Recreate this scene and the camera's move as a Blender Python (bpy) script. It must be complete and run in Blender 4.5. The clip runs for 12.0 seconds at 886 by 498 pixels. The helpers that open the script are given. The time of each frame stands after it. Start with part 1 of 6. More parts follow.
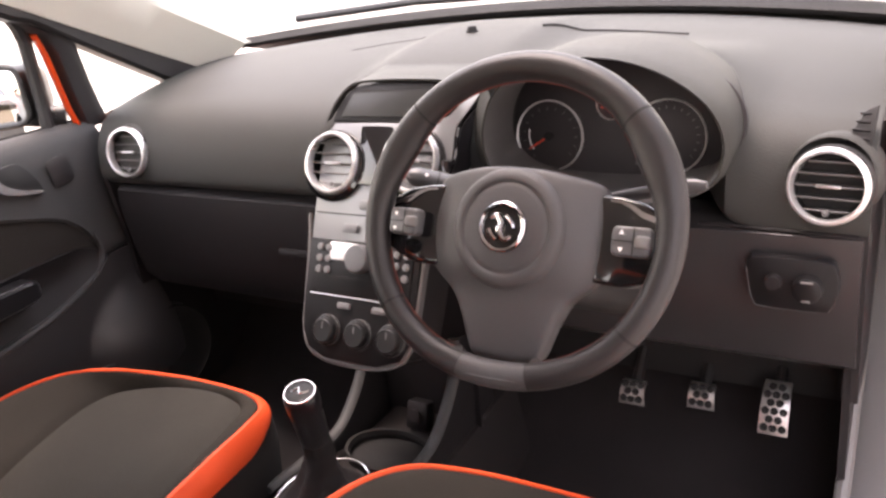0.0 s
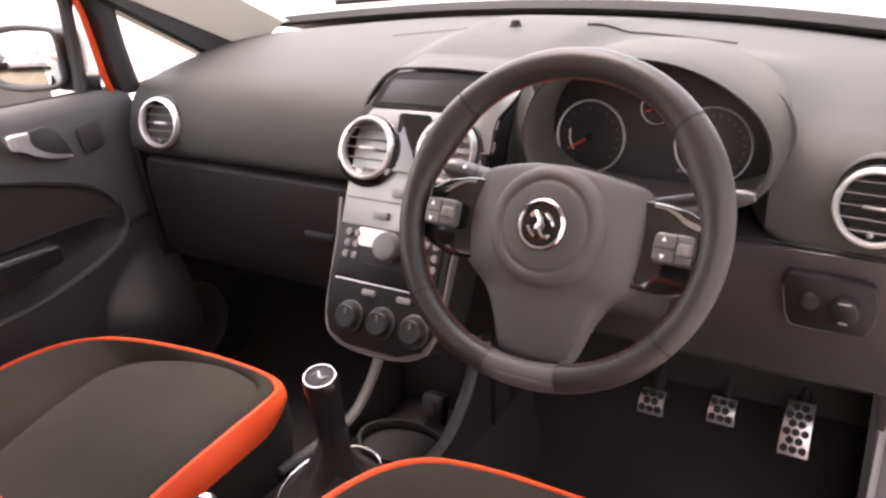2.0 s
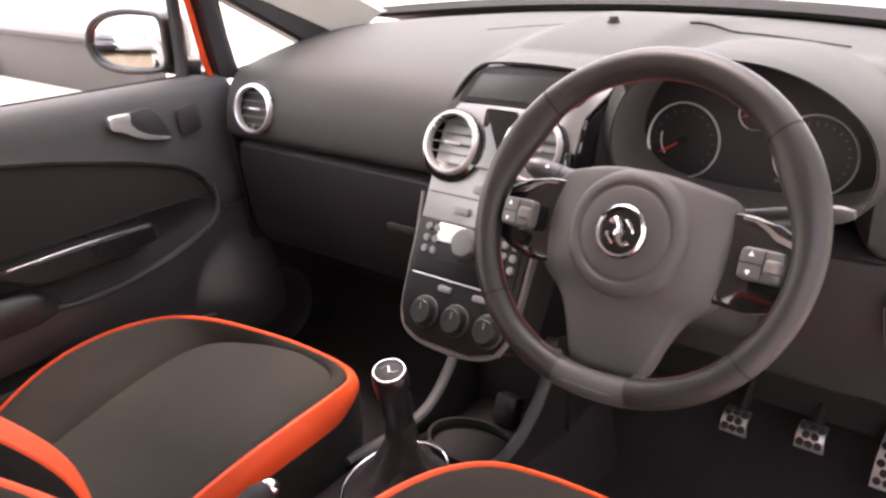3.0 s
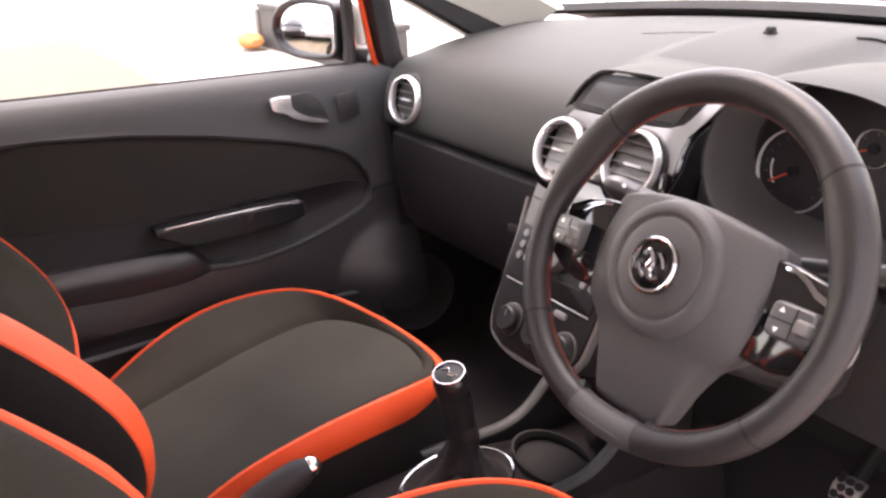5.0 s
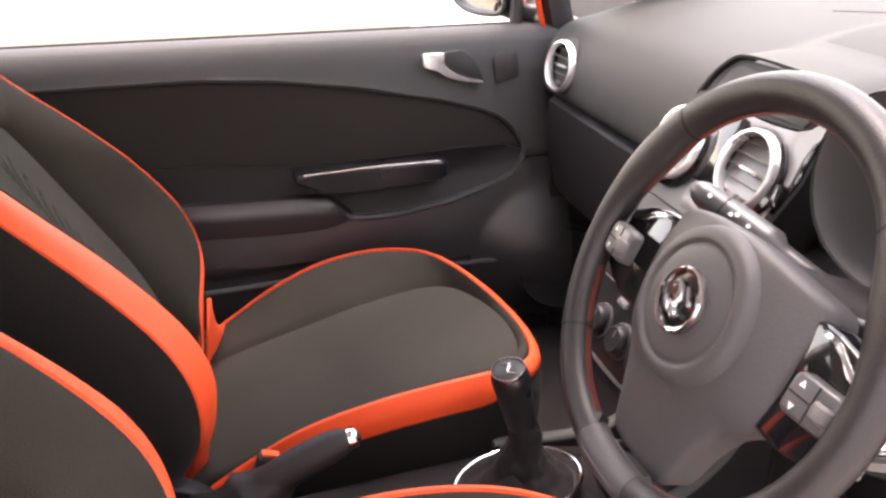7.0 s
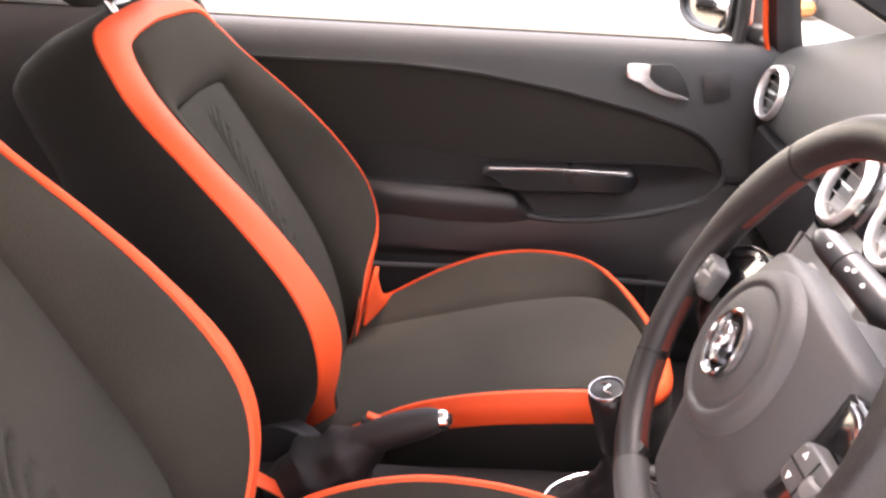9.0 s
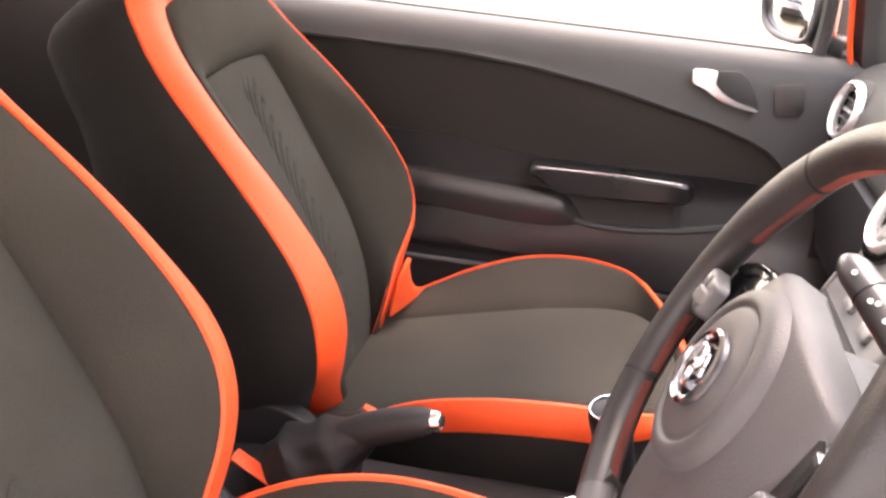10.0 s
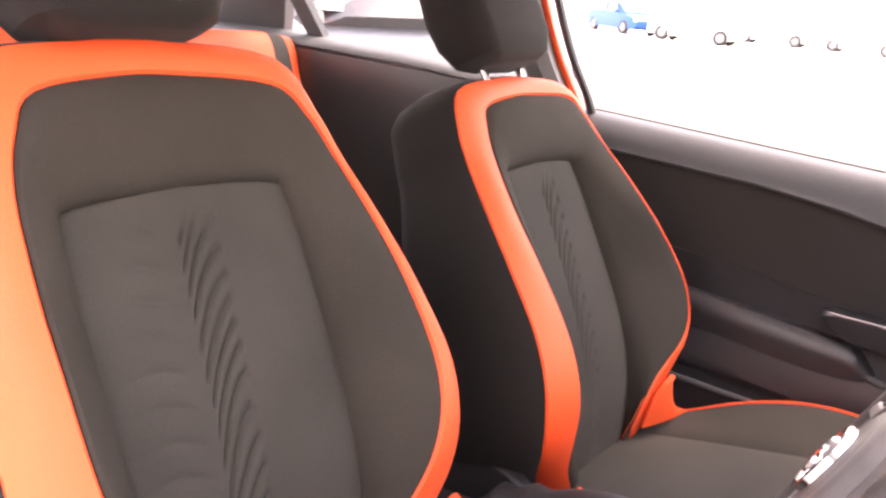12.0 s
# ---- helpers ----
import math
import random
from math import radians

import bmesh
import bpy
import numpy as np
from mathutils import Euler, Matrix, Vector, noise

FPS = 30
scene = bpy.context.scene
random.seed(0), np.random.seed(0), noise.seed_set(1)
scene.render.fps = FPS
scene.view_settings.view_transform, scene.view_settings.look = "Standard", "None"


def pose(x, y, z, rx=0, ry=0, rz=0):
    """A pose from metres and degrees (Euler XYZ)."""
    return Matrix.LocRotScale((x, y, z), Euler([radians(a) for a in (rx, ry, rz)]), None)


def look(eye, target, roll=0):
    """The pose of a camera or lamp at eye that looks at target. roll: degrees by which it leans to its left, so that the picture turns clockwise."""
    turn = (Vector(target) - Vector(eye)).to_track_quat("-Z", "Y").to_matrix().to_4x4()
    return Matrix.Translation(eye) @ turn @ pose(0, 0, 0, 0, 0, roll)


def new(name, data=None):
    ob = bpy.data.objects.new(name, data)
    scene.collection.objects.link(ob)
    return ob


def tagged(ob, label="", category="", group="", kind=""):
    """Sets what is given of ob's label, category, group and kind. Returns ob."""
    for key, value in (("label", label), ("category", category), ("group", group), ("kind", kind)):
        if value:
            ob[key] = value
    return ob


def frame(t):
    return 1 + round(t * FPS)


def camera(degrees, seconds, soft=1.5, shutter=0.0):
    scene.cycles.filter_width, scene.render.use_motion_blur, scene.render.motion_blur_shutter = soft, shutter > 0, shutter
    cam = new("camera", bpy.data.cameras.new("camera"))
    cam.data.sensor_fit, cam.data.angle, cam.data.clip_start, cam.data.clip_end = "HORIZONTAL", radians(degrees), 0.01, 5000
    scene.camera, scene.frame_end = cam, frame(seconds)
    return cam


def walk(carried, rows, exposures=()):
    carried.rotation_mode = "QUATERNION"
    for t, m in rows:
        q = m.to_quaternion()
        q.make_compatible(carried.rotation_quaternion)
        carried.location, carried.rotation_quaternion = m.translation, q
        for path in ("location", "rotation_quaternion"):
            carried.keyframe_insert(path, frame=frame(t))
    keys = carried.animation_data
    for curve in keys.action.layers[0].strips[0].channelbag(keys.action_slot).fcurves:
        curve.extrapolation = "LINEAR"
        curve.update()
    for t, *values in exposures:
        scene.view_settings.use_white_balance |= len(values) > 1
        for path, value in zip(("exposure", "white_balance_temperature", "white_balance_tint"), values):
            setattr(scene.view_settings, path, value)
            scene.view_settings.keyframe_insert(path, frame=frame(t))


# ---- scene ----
cam = camera(55.4, 12.0, soft=2.7)
PATH = [
    (0, (0.707, -0.715, 1.241), (-0.283, 0.852, 0.489), -7.2),
    (0.5, (0.687, -0.714, 1.237), (-0.239, 0.877, 0.454), -6.1),
    (1, (0.681, -0.708, 1.233), (-0.259, 0.882, 0.465), -4.8),
    (1.5, (0.681, -0.714, 1.236), (-0.297, 0.85, 0.463), -4.3),
    (2, (0.679, -0.717, 1.236), (-0.333, 0.83, 0.474), -3.3),
    (2.5, (0.675, -0.709, 1.233), (-0.383, 0.811, 0.476), -2.9),
    (3, (0.685, -0.686, 1.233), (-0.508, 0.725, 0.467), -2.8),
    (3.2, (0.695, -0.665, 1.235), (-0.552, 0.695, 0.464), -2.6),
    (4.8, (0.808, -0.529, 1.237), (-0.735, 0.482, 0.464), -3.0),
    (5, (0.811, -0.522, 1.238), (-0.754, 0.461, 0.475), -2.7),
    (5.5, (0.825, -0.475, 1.239), (-0.805, 0.385, 0.463), -1.5),
    (6, (0.828, -0.416, 1.247), (-0.864, 0.266, 0.427), -2.0),
    (6.5, (0.823, -0.383, 1.246), (-0.892, 0.195, 0.393), -2.3),
    (6.7, (0.821, -0.351, 1.24), (-0.563, 0.073, 0.558), -2.5),
    (8.3, (0.878, -0.206, 1.255), (-0.578, -0.173, 0.591), -0.4),
    (8.5, (0.874, -0.19, 1.249), (-0.948, -0.195, 0.424), -0.6),
    (9, (0.858, -0.157, 1.236), (-0.955, -0.305, 0.406), 0.2),
    (9.5, (0.831, -0.101, 1.23), (-0.957, -0.382, 0.38), 1.5),
    (10, (0.799, -0.072, 1.204), (-0.986, -0.425, 0.374), 3.0),
    (10.5, (0.79, -0.035, 1.198), (-0.963, -0.571, 0.399), 2.8),
    (11, (0.805, 0.001, 1.188), (-0.893, -0.744, 0.44), 3.3),
    (11.5, (0.795, 0.051, 1.165), (-0.809, -0.933, 0.488), 3.6),
    (12, (0.854, 0.077, 1.184), (-0.687, -1.055, 0.598), 5.6),
]
walk(cam, [(t, look(e, g, r)) for t, e, g, r in PATH], exposures=[(0, 2.93, 7500, 30), (3, 2.98, 7400, 31), (5.5, 3.03, 7300, 30), (8.5, 3.40, 7400, 29), (9, 3.48, 7400, 29), (9.5, 3.74, 7500, 29), (10, 3.80, 7700, 29), (10.5, 3.68, 7800, 29), (11, 3.60, 7700, 29), (11.5, 3.64, 7600, 30), (12, 3.84, 7500, 37)])

# ---- daylight: high hazy sun and sky ----
world = bpy.data.worlds.new("sky")
scene.world = world
world.use_nodes = True
wn = world.node_tree
sky = wn.nodes.new("ShaderNodeTexSky")
sky.sky_type = "NISHITA"
sky.sun_disc = False
sky.sun_elevation, sky.sun_rotation = radians(73), radians(-79)
sky.dust_density, sky.air_density, sky.ozone_density = 1.0, 2.0, 1.0
wn.nodes["Background"].inputs["Strength"].default_value = 0.15
haze = wn.nodes.new("ShaderNodeHueSaturation")
haze.inputs["Saturation"].default_value = 0.45
wn.links.new(sky.outputs["Color"], haze.inputs["Color"])
wn.links.new(haze.outputs["Color"], wn.nodes["Background"].inputs["Color"])
sun_data = bpy.data.lights.new("sun", "SUN")
sun_data.energy, sun_data.angle, sun_data.color = 0.75, radians(30), (1.0, 0.95, 0.88)
sun = new("sun", sun_data)
sun.matrix_world = look((-5.1, 1.0, 17.0), (0, 0, 0))


# ---- materials ----
def mat(name, base, rough=0.5, metal=0.0, var=0.12, scale=6.0, grain=0.0, grain_scale=900.0, coat=0.0, spec=0.5, sheen=0.0, second=None):
    """A surface with soft stains (scale), fine grain relief (grain) and a little variation in roughness."""
    m = bpy.data.materials.new(name)
    m.use_nodes = True
    nt = m.node_tree
    n, l = nt.nodes, nt.links
    b = n["Principled BSDF"]
    b.inputs["Metallic"].default_value = metal
    b.inputs["Specular IOR Level"].default_value = spec
    b.inputs["Coat Weight"].default_value = coat
    b.inputs["Coat Roughness"].default_value = 0.05
    b.inputs["Sheen Weight"].default_value = sheen
    tc = n.new("ShaderNodeTexCoord")
    big = n.new("ShaderNodeTexNoise")
    big.inputs["Scale"].default_value = scale
    big.inputs["Detail"].default_value = 6
    fine = n.new("ShaderNodeTexNoise")
    fine.inputs["Scale"].default_value = grain_scale
    fine.inputs["Detail"].default_value = 2
    for t in (big, fine):
        l.new(tc.outputs["Object"], t.inputs["Vector"])
    add = n.new("ShaderNodeMath")
    add.operation = "MULTIPLY_ADD"
    add.inputs[1].default_value = 0.6
    l.new(big.outputs["Fac"], add.inputs[0])
    mul = n.new("ShaderNodeMath")
    mul.operation = "MULTIPLY"
    mul.inputs[1].default_value = 0.4
    l.new(fine.outputs["Fac"], mul.inputs[0])
    l.new(mul.outputs[0], add.inputs[2])
    ramp = n.new("ShaderNodeValToRGB")
    ramp.color_ramp.elements[0].position, ramp.color_ramp.elements[1].position = 0.3, 0.7
    lo = [c * (1 - var) for c in base]
    hi = [min(1, c * (1 + var)) for c in (second or base)]
    ramp.color_ramp.elements[0].color, ramp.color_ramp.elements[1].color = (*lo, 1), (*hi, 1)
    l.new(add.outputs[0], ramp.inputs["Fac"])
    l.new(ramp.outputs["Color"], b.inputs["Base Color"])
    rr = n.new("ShaderNodeMapRange")
    rr.inputs["To Min"].default_value, rr.inputs["To Max"].default_value = max(0.0, rough * 0.88), min(1, rough * 1.12)
    l.new(big.outputs["Fac"], rr.inputs["Value"])
    l.new(rr.outputs["Result"], b.inputs["Roughness"])
    if grain:
        bump = n.new("ShaderNodeBump")
        bump.inputs["Strength"].default_value = grain
        bump.inputs["Distance"].default_value = 0.001
        l.new(fine.outputs["Fac"], bump.inputs["Height"])
        l.new(bump.outputs["Normal"], b.inputs["Normal"])
    return m


DASH = mat("grained_dash_plastic", (0.033, 0.0335, 0.0305), 0.66, grain=0.5, grain_scale=520, var=0.16, spec=0.35)
LOWER = mat("dark_lower_plastic", (0.018, 0.0165, 0.0172), 0.5, grain=0.5, grain_scale=520, var=0.16, spec=0.22)
DOORTOP = mat("door_top_plastic", (0.045, 0.046, 0.046), 0.62, grain=0.5, grain_scale=520, var=0.16, spec=0.38)
DOORLOW = mat("door_lower_plastic", (0.026, 0.0245, 0.025), 0.32, grain=0.4, grain_scale=520, var=0.16, spec=0.6)
INSERT = mat("door_fabric", (0.0175, 0.0145, 0.0122), 0.9, grain=0.9, grain_scale=620, var=0.24, sheen=0.05, spec=0.3)
SEATGREY = mat("grey_seat_fabric", (0.040, 0.037, 0.0315), 0.92, grain=1.0, grain_scale=620, var=0.24, spec=0.1)
SEATDARK = mat("charcoal_bolster_fabric", (0.032, 0.028, 0.0232), 0.92, grain=1.0, grain_scale=620, var=0.24, spec=0.1)
SEATBLACK = mat("black_seat_fabric", (0.0085, 0.007, 0.006), 0.92, grain=0.8, grain_scale=620, var=0.22, sheen=0.03, spec=0.25)
ORANGE = mat("orange_leathercloth", (0.80, 0.080, 0.015), 0.66, var=0.05, grain=0.45, grain_scale=600)
LEATHER = mat("black_wheel_leather", (0.0165, 0.015, 0.0155), 0.42, grain=0.4, grain_scale=650, var=0.18, spec=0.42)
PAD = mat("wheel_pad_plastic", (0.056, 0.054, 0.055), 0.52, grain=0.35, grain_scale=700, spec=0.4)
SURROUND = mat("dial_surround_plastic", (0.10, 0.098, 0.097), 0.5, grain=0.4, grain_scale=600)
BADGE = mat("dark_badge", (0.02, 0.02, 0.021), 0.45, var=0.05, spec=0.2)
HEATER = mat("heater_knob_plastic", (0.012, 0.012, 0.012), 0.4, var=0.06, spec=0.25)
KNOB = mat("satin_black_knob", (0.010, 0.010, 0.011), 0.28, var=0.05)
SILVERP = mat("silver_car_paint", (0.32, 0.33, 0.34), 0.25, metal=0.4, var=0.03, coat=0.8)
STALK = mat("stalk_plastic", (0.05, 0.05, 0.052), 0.35, var=0.06)
COWL = mat("column_cowl_plastic", (0.014, 0.013, 0.013), 0.5, grain=0.45, grain_scale=600)
GLOSS = mat("gloss_black", (0.008, 0.008, 0.009), 0.08, var=0.05, coat=0.6)
SILVER = mat("satin_silver", (0.62, 0.62, 0.62), 0.3, metal=0.85, var=0.04)
FASCIA = mat("fascia_silver", (0.165, 0.165, 0.165), 0.36, metal=0.4, var=0.04, coat=0.2)
CHROME = mat("chrome", (0.86, 0.86, 0.87), 0.13, metal=1.0, var=0.02)
EMBLEM = mat("dark_chrome", (0.48, 0.48, 0.50), 0.16, metal=1.0, var=0.02)
BEZEL = mat("bright_vent_ring", (0.8, 0.8, 0.8), 0.28, metal=0.75, var=0.02)
GREYBTN = mat("grey_button", (0.13, 0.13, 0.13), 0.45, var=0.05)
VENTBLACK = mat("vent_black", (0.006, 0.006, 0.006), 0.6, var=0.05)
SLAT = mat("vent_slat", (0.014, 0.014, 0.014), 0.4, var=0.05)
HANDLE = mat("bright_handle_silver", (0.72, 0.72, 0.72), 0.22, metal=0.75, var=0.02)
DIALRING = mat("pale_dial_ring", (0.6, 0.6, 0.6), 0.4, metal=0.2, var=0.02)
SWITCH = mat("grey_switch", (0.075, 0.075, 0.077), 0.34, var=0.05)
PALE = mat("pale_print", (0.75, 0.75, 0.75), 0.5, var=0.03)
REDPRINT = mat("red_needle", (0.75, 0.06, 0.03), 0.5, var=0.03)
DIAL = mat("black_dial_face", (0.022, 0.019, 0.021), 0.6, var=0.1)
SCREEN = mat("dark_display", (0.030, 0.031, 0.030), 0.3, var=0.15, spec=0.2)
WHITELCD = mat("pale_display", (0.7, 0.72, 0.72), 0.25, var=0.03)
RUBBER = mat("black_rubber", (0.014, 0.0135, 0.0135), 0.75, grain=0.3, spec=0.3)
CARPET = mat("black_carpet", (0.024, 0.021, 0.021), 0.97, spec=0.15, grain=1.0, grain_scale=700, var=0.3)
STITCH = mat("orange_thread", (0.16, 0.032, 0.022), 0.8, var=0.1)
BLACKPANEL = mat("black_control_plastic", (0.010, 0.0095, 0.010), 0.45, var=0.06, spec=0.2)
STEEL = mat("brushed_pedal_steel", (0.7, 0.69, 0.67), 0.33, metal=0.9, var=0.06)
GAITER = mat("gaiter_leather", (0.016, 0.0145, 0.015), 0.6, spec=0.3, grain=0.5, grain_scale=600)
SILL = mat("pale_window_sill", (0.045, 0.047, 0.045), 0.7, var=0.06, grain=0.3)
TRIM = mat("pale_pillar_trim", (0.56, 0.56, 0.50), 0.75, var=0.05, grain=0.3)
GREYTRIM = mat("grey_sill_trim", (0.125, 0.12, 0.115), 0.55, var=0.08, grain=0.3)
PAINT = mat("orange_car_paint", (0.72, 0.07, 0.012), 0.3, var=0.03, coat=0.8)
BLACKTRIM = mat("black_exterior_trim", (0.018, 0.018, 0.019), 0.4, var=0.1)
HEADLINER = mat("headliner", (0.72, 0.71, 0.67), 0.95, grain=0.5, grain_scale=900, var=0.06)
MIRROR = mat("mirror_glass", (0.93, 0.94, 0.94), 0.0, metal=1.0, var=0.0)
GROUND = mat("pale_concrete", (0.4, 0.37, 0.33), 0.85, var=0.12, scale=0.25, grain=0.4, grain_scale=60, second=(0.45, 0.42, 0.37))
SAND = mat("sandy_paving", (0.125, 0.098, 0.066), 0.9, var=0.15, scale=0.4, grain=0.4, grain_scale=60)
BLUE = mat("blue_car_paint", (0.012, 0.075, 0.26), 0.4, var=0.03, spec=0.3)
WHITEP = mat("white_car_paint", (0.5, 0.5, 0.48), 0.35, var=0.03)
GREYP = mat("dark_grey_car_paint", (0.012, 0.0125, 0.014), 0.3, var=0.03, spec=0.25)
YELLOWP = mat("yellow_car_paint", (0.8, 0.5, 0.03), 0.25, var=0.03, coat=0.8)
TYRE = mat("tyre_rubber", (0.015, 0.015, 0.015), 0.85, var=0.1)
CARGLASS = mat("tinted_car_glass", (0.10, 0.11, 0.115), 0.05, metal=0.2, var=0.0)


def pane_material():
    m = bpy.data.materials.new("clear_glass")
    m.use_nodes = True
    n, l = m.node_tree.nodes, m.node_tree.links
    n.remove(n["Principled BSDF"])
    tr, gl, mix, lw, pw, ad = (n.new("ShaderNode" + k) for k in ("BsdfTransparent", "BsdfGlossy", "MixShader", "LayerWeight", "Math", "Math"))
    tr.inputs["Color"].default_value = (0.93, 0.96, 0.94, 1)
    gl.inputs["Roughness"].default_value = 0.02
    lw.inputs["Blend"].default_value = 0.5
    pw.operation, ad.operation = "POWER", "MULTIPLY_ADD"
    pw.inputs[1].default_value = 5.0
    ad.inputs[1].default_value, ad.inputs[2].default_value = 0.6, 0.03
    l.new(lw.outputs["Facing"], pw.inputs[0])
    l.new(pw.outputs[0], ad.inputs[0])
    l.new(ad.outputs[0], mix.inputs[0])
    l.new(tr.outputs[0], mix.inputs[1])
    l.new(gl.outputs[0], mix.inputs[2])
    l.new(mix.outputs[0], n["Material Output"].inputs["Surface"])
    return m


GLASS = pane_material()

# ---- building helpers ----
WORLD = {}


def thing(name, at, label, category, group=""):
    """A top-level empty at the base of a thing."""
    ob = new(name)
    ob.empty_display_size = 0.05
    ob.matrix_basis = Matrix.Translation(at)
    WORLD[ob] = Matrix.Translation(at)
    return tagged(ob, label, category, group)


def part(name, bm, material, parent=None, label="", sharp=40, kind=""):
    """Links a bmesh, given in world metres, as one mesh object with its origin at its middle."""
    bmesh.ops.recalc_face_normals(bm, faces=bm.faces[:])
    lo = Vector([min(v.co[i] for v in bm.verts) for i in range(3)])
    hi = Vector([max(v.co[i] for v in bm.verts) for i in range(3)])
    mid = (lo + hi) / 2
    bmesh.ops.translate(bm, verts=bm.verts[:], vec=-mid)
    me = bpy.data.meshes.new(name)
    bm.to_mesh(me)
    bm.free()
    for p in me.polygons:
        p.use_smooth = True
    me.set_sharp_from_angle(angle=radians(sharp))
    me.materials.append(material)
    ob = new(name, me)
    ob.matrix_basis = Matrix.Translation(mid)
    WORLD[ob] = Matrix.Translation(mid)
    if parent is not None:
        ob.parent = parent
        ob.matrix_parent_inverse = WORLD[parent].inverted()
    return tagged(ob, label, kind=kind)


def merged(*bms):
    """Joins several bmeshes into the first."""
    out = bms[0]
    for b in bms[1:]:
        me = bpy.data.meshes.new("joined")
        b.to_mesh(me)
        b.free()
        out.from_mesh(me)
        bpy.data.meshes.remove(me)
    return out


def placed(bm, m):
    bm.transform(m)
    return bm


def cr(pts, n):
    """n points along a smooth curve through pts (any dimension)."""
    p = np.array(pts, float)
    ext = np.vstack([2 * p[0] - p[1], p, 2 * p[-1] - p[-2]])
    out = []
    for k in range(n):
        t = k / (n - 1) * (len(p) - 1)
        i = min(int(t), len(p) - 2)
        f = t - i
        a, b, c, d = ext[i:i + 4]
        out.append(0.5 * (2 * b + (c - a) * f + (2 * a - 5 * b + 4 * c - d) * f * f + (3 * b - a - 3 * c + d) * f ** 3))
    return [tuple(float(v) for v in o) for o in out]


def sheet(rows, closed=False, thick=0.0):
    """A skin over rows of points; closed joins each row's ends; thick gives it depth."""
    bm = bmesh.new()
    vs = [[bm.verts.new(p) for p in r] for r in rows]
    for a, b in zip(vs, vs[1:]):
        k = len(a)
        for i in range(k if closed else k - 1):
            j = (i + 1) % k
            bm.faces.new((a[i], a[j], b[j], b[i]))
    bmesh.ops.remove_doubles(bm, verts=bm.verts[:], dist=1e-5)
    bmesh.ops.recalc_face_normals(bm, faces=bm.faces[:])
    if thick:
        bmesh.ops.solidify(bm, geom=bm.faces[:], thickness=thick)
    return bm


def capped(rows):
    """A closed skin over rings, with both ends filled."""
    bm = bmesh.new()
    vs = [[bm.verts.new(p) for p in r] for r in rows]
    for a, b in zip(vs, vs[1:]):
        for i in range(len(a)):
            j = (i + 1) % len(a)
            bm.faces.new((a[i], a[j], b[j], b[i]))
    bm.faces.new(vs[0])
    bm.faces.new(vs[-1])
    return bm


def tube(pts, r, seg=10, closed=False, flat=1.0):
    """A round bar along pts; r is a number or one for each point; flat squeezes it across."""
    pts = [Vector(p) for p in pts]
    n = len(pts)
    rings, ref = [], None
    for i, p in enumerate(pts):
        d = (pts[(i + 1) % n] - pts[i - 1]) if closed else pts[min(i + 1, n - 1)] - pts[max(i - 1, 0)]
        d.normalize()
        if ref is None:
            ref = Vector((0, 0, 1)) if abs(d.z) < 0.9 else Vector((1, 0, 0))
        a = (ref - d * ref.dot(d)).normalized()
        ref = a
        b = d.cross(a)
        rad = r[i] if isinstance(r, (list, tuple)) else r
        rings.append([p + a * (rad * math.cos(q)) + b * (rad * flat * math.sin(q)) for q in (2 * math.pi * k / seg for k in range(seg))])
    if closed:
        return sheet(rings + [rings[0]], closed=True)
    return capped(rings)


def lathe(profile, m, seg=40):
    """A turned form: profile of (radius, height), round the z axis of m; ends at radius 0 close it."""
    rows = [[(max(r, 1e-6) * math.cos(q), max(r, 1e-6) * math.sin(q), h) for q in (2 * math.pi * k / seg for k in range(seg))] for r, h in profile]
    bm = sheet(rows, closed=True)
    return placed(bm, m)


def box(size, m, bevel=0.004, seg=2):
    bm = bmesh.new()
    bmesh.ops.create_cube(bm, size=1.0)
    bmesh.ops.scale(bm, vec=size, verts=bm.verts[:])
    if bevel:
        bmesh.ops.bevel(bm, geom=bm.edges[:], offset=min(bevel, min(size) * 0.45), segments=seg, affect="EDGES", profile=0.5)
    return placed(bm, m)


def slab(outline, depth, m, bevel=0.003, seg=2):
    """A plate with the given outline in m's x and y, from z 0 to depth, its front edge rounded."""
    rows, c = [], np.mean(np.array(outline), axis=0)
    d = np.array(outline, float)
    size = np.abs(d - c).max()
    steps = [(0.0, 0.0)] + [(bevel * (1 - math.cos(a)), depth - bevel + bevel * math.sin(a)) for a in (math.pi / 2 * k / seg for k in range(seg + 1))]
    for inset, h in steps:
        f = 1 - inset / size
        rows.append([(c[0] + (x - c[0]) * f, c[1] + (y - c[1]) * f, h) for x, y in outline])
    return placed(capped(rows), m)


def rounded(w, h, r, n=5):
    """The outline of a rounded rectangle."""
    out = []
    for cx, cy, a0 in ((w / 2 - r, h / 2 - r, 0), (-w / 2 + r, h / 2 - r, 90), (-w / 2 + r, -h / 2 + r, 180), (w / 2 - r, -h / 2 + r, 270)):
        for k in range(n):
            a = radians(a0 + 90 * k / (n - 1))
            out.append((cx + r * math.cos(a), cy + r * math.sin(a)))
    return out


def facing(at, normal, up=(0, 0, 1)):
    """A pose at a place whose z axis is the normal and whose y axis leans to up."""
    z = Vector(normal).normalized()
    x = Vector(up).cross(z).normalized()
    y = z.cross(x)
    m = Matrix((x, y, z)).transposed().to_4x4()
    return Matrix.Translation(at) @ m


CX = 0.012  # the car's middle


def soft_box(x, c, half, edge):
    """1 within half of c, falling smoothly to 0 over edge."""
    t = min(1.0, max(0.0, (half + edge - abs(x - c)) / edge))
    return t * t * (3 - 2 * t)


